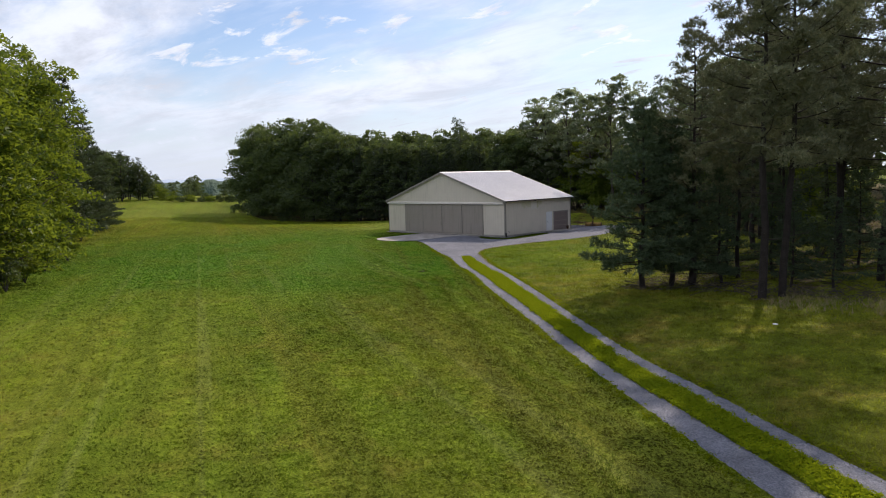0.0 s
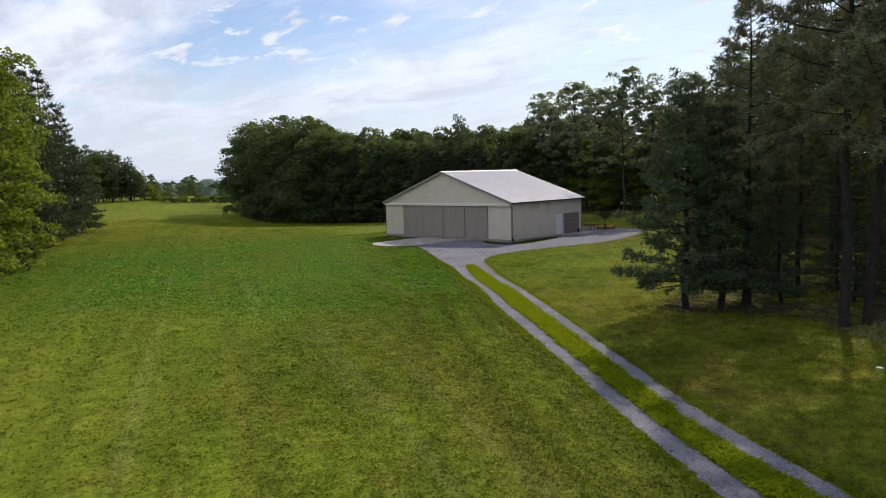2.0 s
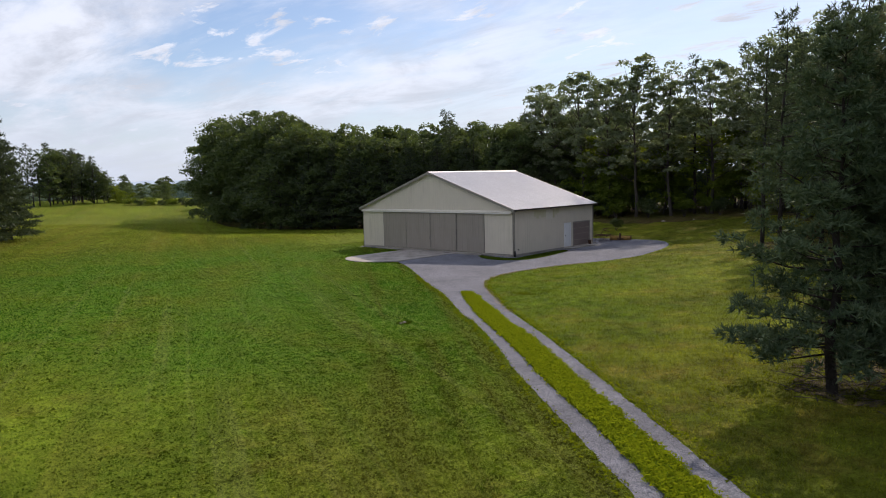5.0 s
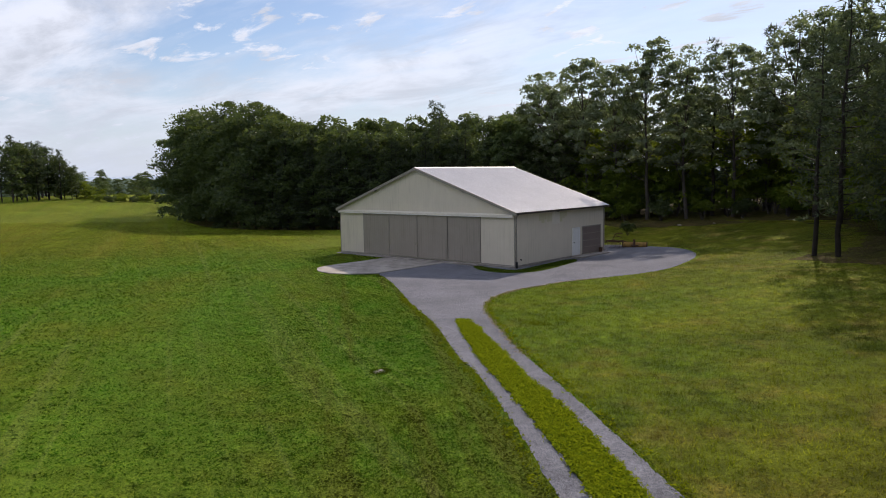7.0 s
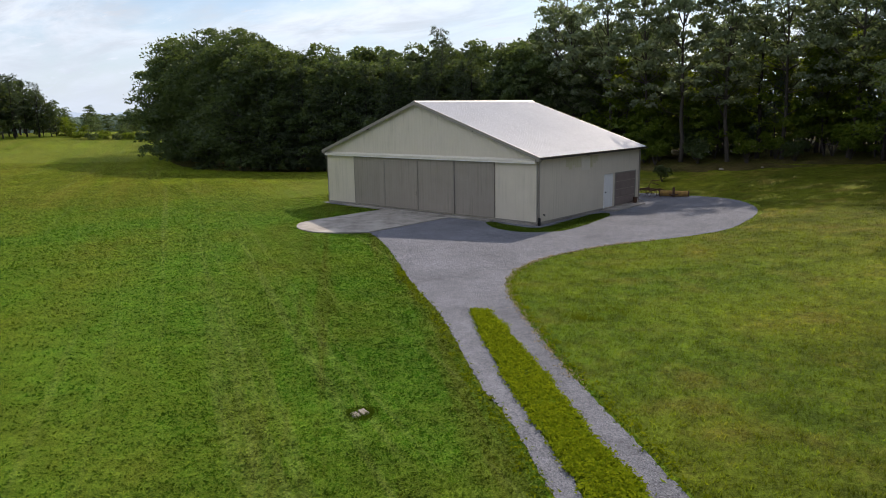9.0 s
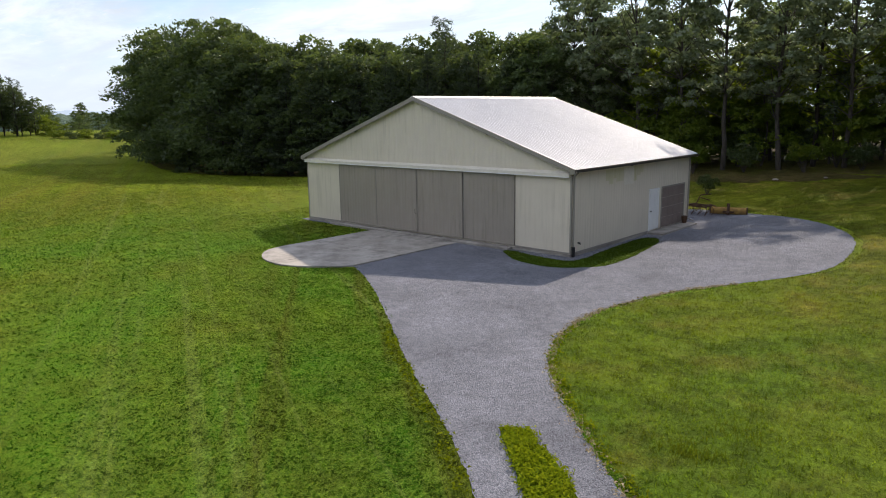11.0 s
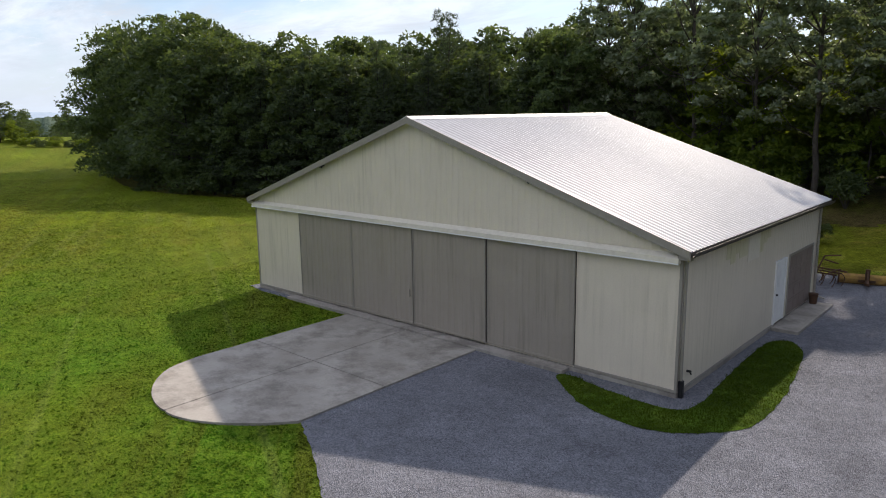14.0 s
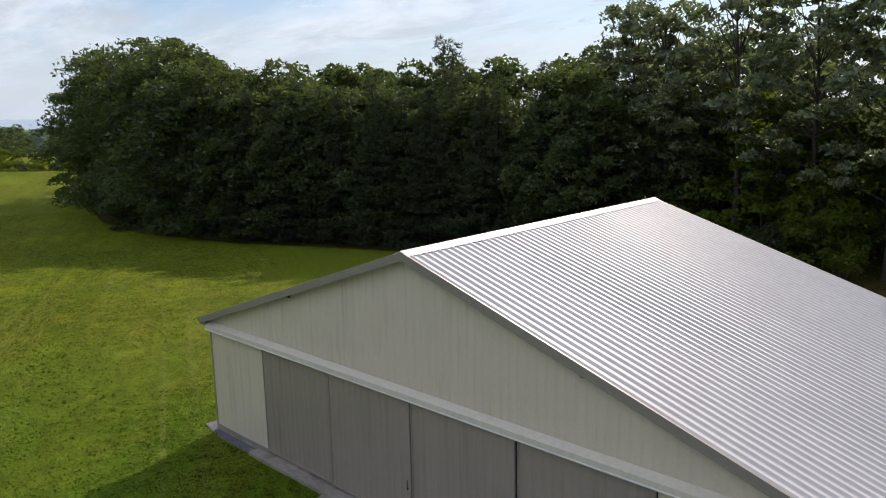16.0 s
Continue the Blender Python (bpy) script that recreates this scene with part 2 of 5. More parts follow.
ROUGH_BLADE = grass_mat("rough_blade", (0.158, 0.172, 0.014), (0.096, 0.116, 0.012), (0.240, 0.186, 0.042), False, 0.8, 0.5, 0.48)
ISLE = grass_mat("island_grass", (0.056, 0.100, 0.010), (0.036, 0.070, 0.008), (0.090, 0.106, 0.016), False, 0.5, sheen=0.05)
STRIP = grass_mat("strip_grass", (0.104, 0.152, 0.005), (0.068, 0.116, 0.004), (0.136, 0.142, 0.014), False)
BLADE = leaf_mat("grass_blade", (0.065, 0.100, 0.005), (0.125, 0.142, 0.012), (0.20, 0.25, 0.01), 0.30, 0.0)
DEEP = leaf_mat("deep_blade", (0.030, 0.056, 0.005), (0.080, 0.118, 0.010), (0.10, 0.15, 0.01), 0.25, 0.0)
STRAW = leaf_mat("dry_straw", (0.24, 0.19, 0.11), (0.36, 0.30, 0.19), (0.4, 0.34, 0.2), 0.2, 0.0)
WEED = leaf_mat("weed_leaf", (0.095, 0.140, 0.004), (0.165, 0.196, 0.010), (0.34, 0.40, 0.01), 0.40, 0.0)
LITTER = grass_mat("leaf_litter", (0.080, 0.058, 0.026), (0.045, 0.036, 0.016), (0.070, 0.080, 0.014), False)
PATCHY = grass_mat("needle_litter", (0.095, 0.070, 0.042), (0.050, 0.040, 0.024), (0.150, 0.125, 0.085), False)
_n2, _l2 = PATCHY.node_tree.nodes, PATCHY.node_tree.links
_l2.new(noise_tex(_n2, _l2, coords(_n2, _l2), 0.9, 6, 0.75, 0.47, 0.53), _n2["Principled BSDF"].inputs["Alpha"])


def gravel_mat():
    """Crushed stone: every stone its own grey, with gaps between."""
    m, n, l, b = material("gravel_bed", 0.95, 0.0, 0.15)
    v = coords(n, l)
    vo = n.new("ShaderNodeTexVoronoi"); vo.inputs["Scale"].default_value = 44.0
    l.new(v, vo.inputs["Vector"])
    sp = n.new("ShaderNodeSeparateColor")
    l.new(vo.outputs["Color"], sp.inputs[0])
    c = mix(n, l, sp.outputs[0], (0.092, 0.095, 0.114), (0.240, 0.245, 0.277))
    c = vary(n, l, c, noise_tex(n, l, v, 0.35, 5, 0.65, 0.35, 0.65), 0.82, 1.18)
    c = vary(n, l, c, noise_tex(n, l, v, 3.0, 4, 0.7, 0.35, 0.65), 0.85, 1.12)
    l.new(c, b.inputs["Base Color"])
    bump(n, l, b, vo.outputs["Distance"], 0.9, 0.03)
    return m


GRAVEL = gravel_mat()
STONE, _n1, _l1, _b1 = material("gravel_stone", 0.9, 0.0, 0.2)
_g1 = _n1.new("ShaderNodeNewGeometry")
_l1.new(mix(_n1, _l1, _g1.outputs["Random Per Island"], (0.084, 0.087, 0.104), (0.238, 0.243, 0.273)), _b1.inputs["Base Color"])
FOLIAGE = leaf_mat("oak_leaf", (0.018, 0.035, 0.015), (0.072, 0.098, 0.036), (0.190, 0.260, 0.040), 0.36, 0.025)
FOLIAGE_T = leaf_mat("canopy_leaf", (0.068, 0.098, 0.056), (0.165, 0.200, 0.108), (0.270, 0.340, 0.090), 0.42, 0.06)
FOLIAGE_L = leaf_mat("maple_leaf", (0.044, 0.081, 0.008), (0.112, 0.156, 0.017), (0.312, 0.384, 0.024), 0.40, 0.015)
# darker needles for the low pines: shade among taller trees put into colour
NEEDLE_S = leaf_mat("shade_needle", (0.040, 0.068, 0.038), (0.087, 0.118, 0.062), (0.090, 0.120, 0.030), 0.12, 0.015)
NEEDLE = leaf_mat("pine_needle", (0.098, 0.112, 0.062), (0.200, 0.198, 0.108), (0.140, 0.160, 0.050), 0.14, 0.03)
NEEDLE_D = leaf_mat("dark_needle", (0.032, 0.048, 0.028), (0.066, 0.086, 0.046), (0.100, 0.140, 0.030), 0.26, 0.025)
BARK = plain("bark", (0.050, 0.042, 0.036), (0.090, 0.080, 0.070), 3.0, 0.95, 0, 0.9, 0.04, 14)
BARK_D = plain("dark_bark", (0.020, 0.016, 0.014), (0.040, 0.032, 0.027), 3.0, 0.95, 0, 0.9, 0.04, 14)
FAR_WOOD = plain("far_canopy", (0.070, 0.110, 0.075), (0.10, 0.14, 0.095), 0.05, 0.95, 0, 1.0, 1.2, 0.35)
# the blue haze of distance is put into the hills' colour
HAZED_HILL = plain("hazed_hill", (0.34, 0.42, 0.52), (0.36, 0.44, 0.54), 0.004, 1.0, 0, 0.2, 3, 0.05)


def streaked(name, c1, c2, stain, amount):
    """Painted wall steel with rain streaks that run straight down."""
    m, n, l, b = material(name, 0.45, 0.0, 0.35)
    v, tall = coords(n, l), coords(n, l, (7.0, 7.0, 0.28))
    c = mix(n, l, noise_tex(n, l, v, 0.8, 4), c1, c2)
    run = times(n, l, noise_tex(n, l, tall, 1.0, 4, 0.6, 0.50, 0.72), noise_tex(n, l, v, 0.35, 3, 0.6, 0.40, 0.62))
    c = mix(n, l, times(n, l, run, amount), c, stain)
    c = vary(n, l, c, noise_tex(n, l, v, 25, 3), 0.96, 1.04)
    l.new(c, b.inputs["Base Color"])
    bump(n, l, b, noise_tex(n, l, v, 6, 3), 0.05, 0.003)
    return m


CREAM = streaked("cream_steel", (0.61, 0.548, 0.458), (0.65, 0.585, 0.488), (0.30, 0.275, 0.205), 0.35)
GABLE = streaked("gable_steel", (0.61, 0.548, 0.458), (0.65, 0.585, 0.488), (0.24, 0.215, 0.165), 0.32)
TAUPE = streaked("taupe_steel", (0.290, 0.254, 0.218), (0.320, 0.282, 0.243), (0.13, 0.115, 0.095), 0.6)
TRIM = plain("trim_steel", (0.66, 0.61, 0.53), (0.71, 0.66, 0.575), 1.5, 0.42, 0, 0.05, 0.002, 9, 0.4)
RAKE = plain("rake_steel", (0.27, 0.245, 0.215), (0.30, 0.275, 0.245), 1.5, 0.42, 0, 0.05, 0.002, 9, 0.4)
GUTTER = plain("gutter_steel", (0.045, 0.038, 0.034), (0.062, 0.054, 0.048), 2, 0.5, 0, 0.05, 0.002, 9, 0.4)
ROOF = plain("roof_steel", (0.45, 0.445, 0.465), (0.50, 0.495, 0.515), 0.5, 0.46, 0.0, 0.04, 0.002, 5, 0.36)
STAIN = streaked("stained_steel", (0.53, 0.49, 0.33), (0.57, 0.53, 0.39), (0.42, 0.37, 0.18), 0.9)
DOOR = plain("door_paint", (0.21, 0.165, 0.150), (0.245, 0.195, 0.178), 1.2, 0.5, 0, 0.1, 0.003, 8)
DARK = plain("dark_gap", (0.020, 0.018, 0.017), (0.030, 0.027, 0.025), 4, 0.9)
BLACK = plain("black_plastic", (0.012, 0.012, 0.013), (0.02, 0.02, 0.022), 6, 0.5)
WHITE = plain("white_paint", (0.78, 0.78, 0.78), (0.72, 0.72, 0.73), 2, 0.45, 0, 0.05, 0.002)
LENS = plain("lamp_glass", (0.55, 0.55, 0.55), (0.62, 0.62, 0.62), 9, 0.2)
YELLOW = plain("yellow_paint", (0.42, 0.26, 0.06), (0.16, 0.085, 0.04), 4, 0.65, 0, 0.3, 0.005, 22)
RUST = plain("rusty_steel", (0.10, 0.050, 0.028), (0.060, 0.038, 0.028), 9, 0.85, 0, 0.4, 0.005, 40)


def concrete_mat():
    m, n, l, b = material("concrete", 0.88, 0.0, 0.25)
    v = coords(n, l)
    c = mix(n, l, noise_tex(n, l, v, 0.5, 6, 0.65, 0.35, 0.65), (0.27, 0.244, 0.218), (0.385, 0.356, 0.326))
    c = mix(n, l, times(n, l, noise_tex(n, l, v, 0.62, 7, 0.78, 0.46, 0.62), 0.80), c, (0.150, 0.134, 0.120))
    c = mix(n, l, times(n, l, noise_tex(n, l, v, 14, 4, 0.7, 0.4, 0.8), 0.3), c, (0.22, 0.20, 0.18))
    l.new(c, b.inputs["Base Color"])
    bump(n, l, b, noise_tex(n, l, v, 60, 4, 0.7), 0.25, 0.004)
    return m


CONCRETE = concrete_mat()
ROCK = plain("pale_stone", (0.22, 0.195, 0.16), (0.32, 0.285, 0.24), 4, 0.9, 0, 0.5, 0.02, 30)


# ---- building blocks ----
def quick_mesh(name, verts, faces, mat, smooth=False):
    """verts (N, 3) and faces (M, k) as arrays."""
    verts, faces = np.asarray(verts, np.float32), np.asarray(faces, np.int32)
    me = bpy.data.meshes.new(name)
    me.vertices.add(len(verts)); me.vertices.foreach_set("co", verts.ravel())
    me.loops.add(faces.size); me.loops.foreach_set("vertex_index", faces.ravel())
    me.polygons.add(len(faces)); me.polygons.foreach_set("loop_start", np.arange(0, faces.size, faces.shape[1], dtype=np.int32))
    me.update(calc_edges=True)
    if smooth:
        me.shade_smooth()
    me.materials.append(mat)
    return me


def child(name, me, parent, label=""):
    ob = new(name, me)
    ob.parent = parent
    return tagged(ob, label)


def part(name, bm, mat, parent, label=""):
    me = bpy.data.meshes.new(name)
    bm.to_mesh(me); bm.free()
    me.materials.append(mat)
    return child(name, me, parent, label)


def box(x0, x1, y0, y1, z0, z1, bevel=0.006, bm=None):
    bm = bm or bmesh.new()
    m = Matrix.LocRotScale(((x0 + x1) / 2, (y0 + y1) / 2, (z0 + z1) / 2), None, (x1 - x0, y1 - y0, z1 - z0))
    r = bmesh.ops.create_cube(bm, size=1.0, matrix=m)
    if bevel:
        es = list({e for v in r["verts"] for e in v.link_edges})
        bmesh.ops.bevel(bm, geom=es, offset=bevel, segments=1, affect="EDGES")
    return bm


def rod(p, q, r0, r1=None, sides=8, bm=None):
    bm = bm or bmesh.new()
    p, q = Vector(p), Vector(q)
    m = Matrix.Translation((p + q) / 2) @ (q - p).to_track_quat("Z", "Y").to_matrix().to_4x4()
    bmesh.ops.create_cone(bm, cap_ends=True, segments=sides, radius1=r0, radius2=r0 if r1 is None else r1, depth=(q - p).length, matrix=m)
    return bm


def slab_of(outline, z0, z1, bm=None):
    """A flat plate with the given outline (x, y), or (a, b) pairs mapped later."""
    bm = bm or bmesh.new()
    vs = [bm.verts.new((x, y, z1)) for x, y in outline]
    f = bm.faces.new(vs)
    r = bmesh.ops.extrude_face_region(bm, geom=[f])
    bmesh.ops.translate(bm, vec=(0, 0, z0 - z1), verts=[v for v in r["geom"] if isinstance(v, bmesh.types.BMVert)])
    bmesh.ops.recalc_face_normals(bm, faces=bm.faces)
    return bm


# ---- ground ----
CONTROL = ((9, 0, -.12), (-9, 0, -.14), (0, 8, -.12), (8, -7.5, -.2), (16.5, -5.9, -.3), (13.9, 2, -.1), (20, -22.5, -.4), (17, -15.6, -.16),
           (26, -14, -.1), (28.3, -5.4, .2), (24.4, 0, .6), (27.4, -21.5, .04), (26.5, -41.4, .15), (-27.2, 6.3, -.35), (-32.3, -1.7, -.25), (-45, 6.2, -.7), (-60, 20, -1.5), (-46, 23, -1.3), (-76, 22, -1.5), (-24, 25, -.5),
           (-38.5, -21.9, .3), (38.7, -25.2, .5), (44.9, -30, .6), (43, -36, .2), (51, -42.5, .15), (11, 16.4, .05), (5, 28, 1.3),
           (14, 32, 1.8), (25, 20, 2.0), (46, 0, 1.7),
           (-90, 9, -.1), (-122, 27, .3), (-147, 37, 2.0), (-112, 42, -.4), (-140, 12, 1.7), (70, -70, 0))
CXY = np.array([c[:2] for c in CONTROL], float)


def kernel(d2):
    return 0.5 * d2 * np.log(d2 + 1e-9)


def spread(p):
    return kernel(((p[:, None, :] - CXY[None]) ** 2).sum(2) / 900.0)


_n = len(CONTROL)
_A = np.zeros((_n + 3, _n + 3))
_A[:_n, :_n] = spread(CXY) + 0.02 * np.eye(_n)
_A[:_n, _n:] = np.c_[np.ones(_n), CXY / 30]
_A[_n:, :_n] = _A[:_n, _n:].T
_W = np.linalg.solve(_A, np.r_[[c[2] for c in CONTROL], 0, 0, 0])


def heights(x, y):
    p = np.c_[np.ravel(x), np.ravel(y)].astype(float)
    z = spread(p) @ _W[:_n] + np.c_[np.ones(len(p)), p / 30] @ _W[_n:]
    r = np.hypot(p[:, 0] + 20, p[:, 1])
    far = np.clip((r - 140) / 120, 0, 1)
    far = far * far * (3 - 2 * far)
    return np.clip(z, -2, 4) * (1 - far) - 5.0 * far


def height(x, y):
    return float(heights([x], [y])[0])


def axis_lines(lo, hi, step):
    mid = list(np.arange(lo, hi + step, step))
    out, d = [], step
    a, b = mid[0], mid[-1]
    left, right = [], []
    while b < 4200:
        d *= 1.25
        a, b = a - d, b + d
        left.insert(0, a); right.append(b)
    return np.array(left + mid + right)


gx, gy = axis_lines(-70, 75, 1.5), axis_lines(-75, 45, 1.5)
GX, GY = np.meshgrid(gx, gy)
nx, ny = len(gx), len(gy)
idx = np.arange(nx * ny).reshape(ny, nx)
quads = np.stack([idx[:-1, :-1], idx[:-1, 1:], idx[1:, 1:], idx[1:, :-1]], -1).reshape(-1, 4)
ground = tagged(new("ground", quick_mesh("ground", np.c_[GX.ravel(), GY.ravel(), heights(GX, GY)], quads, GRASS, True)),
                "wide mown green lawn with faint dry mowing streaks", "lawn", kind="structure")


def smooth_line(pts, step=0.35, jitter=0.0, closed=False, seed=1):
    """Catmull-Rom through the points, resampled, with a ragged edge."""
    rnd = random.Random(seed)
    p = [Vector(q) for q in pts]
    n = len(p)
    out = []
    for i in range(n if closed else n - 1):
        if closed:
            a, b, c, d = p[i - 1], p[i], p[(i + 1) % n], p[(i + 2) % n]
        else:
            a, b, c, d = p[max(i - 1, 0)], p[i], p[i + 1], p[min(i + 2, n - 1)]
        k = max(2, int((c - b).length / step))
        for j in range(k):
            t = j / k
            q = 0.5 * ((2 * b) + (c - a) * t + (2 * a - 5 * b + 4 * c - d) * t * t + (3 * b - a - 3 * c + d) * t ** 3)
            out.append((q.x + rnd.uniform(-jitter, jitter), q.y + rnd.uniform(-jitter, jitter)))
    if not closed:
        out.append(tuple(p[-1]))
    return out


def inside(px, py, poly):
    px, py = np.asarray(px), np.asarray(py)
    res = np.zeros(px.shape, bool)
    n = len(poly)
    for i in range(n):
        (x0, y0), (x1, y1) = poly[i], poly[(i + 1) % n]
        if y0 == y1:
            continue
        c = ((y0 > py) != (y1 > py)) & (px < (x1 - x0) * (py - y0) / (y1 - y0) + x0)
        res ^= c
    return res


def sheet(name, poly, lift, mat, step=0.6):
    """A surface that lies on the ground inside an outline."""
    from mathutils.geometry import delaunay_2d_cdt
    xs, ys = [p[0] for p in poly], [p[1] for p in poly]
    ix, iy = np.meshgrid(np.arange(min(xs), max(xs), step), np.arange(min(ys), max(ys), step))
    ix, iy = ix.ravel(), iy.ravel()
    keep = inside(ix, iy, poly)
    pts = [Vector(p) for p in poly] + [Vector(p) for p in zip(ix[keep], iy[keep])]
    n = len(poly)
    vs, es, fs, *_ = delaunay_2d_cdt(pts, [(i, (i + 1) % n) for i in range(n)], [], 1, 1e-4)
    v2 = np.array([(v.x, v.y) for v in vs])
    me = quick_mesh(name, np.c_[v2, heights(v2[:, 0], v2[:, 1]) + lift], np.array([f[:] for f in fs]), mat, True)
    return new(name, me)


# the wheel tracks: along them, and across to the four edges
TRACKS = ((38, 0.94, 1.95, 2.89, 3.66), (28, 0.49, 1.4, 2.24, 2.91), (24.5, 0.27, 1.1, 1.99, 2.53), (22.5, 0.14, 0.95, 1.84, 2.41), (20.5, 0.04, 0.74, 1.59, 2.18), (18, -0.06, 0.54, 1.31, 1.91),
          (15.3, -0.16, 0.44, 1.21, 1.77), (12.5, -0.18, 0.36, 1.23, 1.75), (9, -0.26, 0.32, 1.17, 1.72), (5, -0.28, 0.31, 1.22, 1.82), (0.7, -0.27, 0.34, 1.34, 1.96), (-4, 0, 0.53, 1.56, 2.13))


def track_edge(k):
    return [(30 + .775 * row[0] + .632 * row[k], -27 - .632 * row[0] + .775 * row[k]) for row in TRACKS]


LL = [(2.97, -7.0), (5.3, -8.3), (8.5, -10.5), (12.3, -13.3), (16.06, -15.85), (18.55, -17.75), (21.3, -19.95), (23.1, -21.2)] + track_edge(1)[::-1] + [(70, -57)]
LR = [(70.6, -56.4)] + track_edge(2) + [(24.34, -21.62), (22.68, -20.25), (20.1, -18.05), (18.74, -16.85), (16.95, -15.2)]
RL = [(17.4, -14.87), (18.97, -15.93), (20.44, -17.13), (22.73, -18.96), (24.5, -20.5)] + track_edge(3)[::-1] + [(71.4, -55.4)]
RR = [(72, -54.8)] + track_edge(4) + [(25.4, -20.35), (23.4, -18.7), (21.0, -16.65), (18.8, -14.7), (17.3, -13.3), (15.4, -11.1),
      (14.5, -9.2), (14.1, -7.4), (14.1, -5.8), (14.6, -3.7), (15.4, -2.0), (16.5, -.7), (18.5, 2.1), (18.8, 5), (18.2, 8.6), (16.5, 11.9),
      (14.2, 14.4), (11.5, 15.8), (8.7, 16.2), (6.5, 15.6), (5.6, 14.0), (6.0, 12.0)]
DRIVE = smooth_line(LL, .2, .03) + smooth_line(LR, .2, .035, seed=2) + smooth_line(RL, .2, .035, seed=3) + smooth_line(RR, .2, .03, seed=4) \
    + [(8.9, 11.9), (8.9, .1), (-9.0, .12), (-9.75, .45), (-9.85, -.1), (-8.5, -.35), (-6.75, -.35), (-6.6, -.1), (2.9, -.1)]
tagged(sheet("driveway", DRIVE, 0.016, GRAVEL), "grey crushed-stone drive forking into two wheel tracks", "gravel drive", kind="structure")
MID = smooth_line(LR[::-1], .25, .06, seed=5) + smooth_line(RL[::-1], .25, .06, seed=6)
tagged(sheet("track_strip", MID, 0.05, STRIP, 0.5), "bright weedy grass strip between the wheel tracks", "grass strip", kind="structure")
MEADOW = smooth_line([(75, -55)] + [(x, y + .1) for x, y in track_edge(4)[:-1:2]] + [(23.9, -18.9), (19.8, -15.3), (16.9, -12.9), (15.8, -11.6), (14.7, -9.0), (14.3, -7.2),
                      (14.4, -5.6), (15.0, -3.5), (16.8, -.6), (18.8, 2.1), (19.1, 5), (18.4, 8.8), (16.7, 12.2), (14.4, 14.7), (11.5, 16.2), (7, 16.6), (4, 20), (2, 27)], .6, .05) \
    + [(12, 29), (24, 24), (30, 12), (36, 4), (46, -4), (60, -10), (78, -20)]
tagged(sheet("meadow", MEADOW, 0.008, ROUGH, 1.2), "rough yellow-green grass slope beside the wood", "meadow", kind="structure")
for k, o in enumerate(([(36.6, -22.5), (37.6, -24.9), (39, -25.9), (41, -24.8), (43.2, -25.2), (44.6, -26.4), (46.0, -25.6), (46.0, -23.0), (46.6, -18), (46.5, -13), (41, -9), (36.5, -12), (36, -18)],
                       [(2, 25.6), (5, 24.6), (9, 25.0), (13, 26.3), (18, 27), (22, 25.5), (24.5, 21), (27, 15), (27.5, 9.5), (26, 8), (25, 6), (27, 5), (31, 3.5), (36, -2), (42, -6), (50, -6), (60, -6), (60, 30), (30, 60), (0, 60), (-4, 34)],
                       [(-100, 37), (-86, 27), (-76, 23.5), (-66, 22), (-57, 22.4), (-48, 23.6), (-40, 25.6), (-33, 27), (-26, 28), (-18, 28.5), (-8, 27.5), (2, 27.6), (0, 60), (-60, 60), (-110, 60)],
                       [(18, -56), (9, -48.2), (2, -44.8), (-6, -41), (-16, -37.2), (-28, -31.6), (-38, -27.5), (-48, -21.6), (-56, -18), (-70, -20), (-40, -50), (0, -70)])):
    o = smooth_line(o, .5, (.30, .45, .2, .2)[k], True, 20 + k)
    tagged(sheet("forest_floor", o, 0.03, LITTER if k else PATCHY, 2.0), "brown needles and leaf litter under the trees", "forest floor", kind="structure")
ISLAND = smooth_line([(6.0, -.6), (6.35, -.35), (7.8, -.68), (9.3, -.72), (9.75, -.1), (9.62, 2), (9.5, 4.5), (9.55, 6.1), (10.05, 6.4), (10.6, 5.6),
                      (11.0, 3.6), (11.25, 1.2), (11.15, -.5), (10.4, -1.5), (9.4, -2.1), (8.2, -2.05), (7.1, -1.6)], 0.25, .03, True)
tagged(sheet("grass_island", ISLAND, 0.03, ISLE, 0.4), "small curved patch of lawn at the hangar's corner", "lawn", kind="structure")


# ---- hangar ----
W, D, EAVE, RIDGE, SLOPE = 9.15, 12.2, 3.72, 6.93, 0.342
hangar = tagged(new("hangar"), "cream ribbed-steel hangar with taupe sliding doors and pale metal roof", "hangar")


def roof_z(x):
    return RIDGE - SLOPE * abs(x)


def ribbed(width, ribs, z0, top, rib=0.013, foot=.032):
    """A ribbed steel sheet in the x-z plane, facing -y; top(x) gives its upper edge."""
    v, f = [], []
    pitch = width / ribs
    cols = []
    for i in range(ribs):
        a = i * pitch
        cols += [(a, 0), (a + pitch * .5 - foot, 0), (a + pitch * .5 - .012, -rib), (a + pitch * .5 + .012, -rib), (a + pitch * .5 + foot, 0)]
    cols.append((width, 0))
    for x, y in cols:
        v += [(x, y, z0), (x, y, top(x))]
    f = [(2 * i, 2 * i + 2, 2 * i + 3, 2 * i + 1) for i in range(len(cols) - 1)]
    return v, f


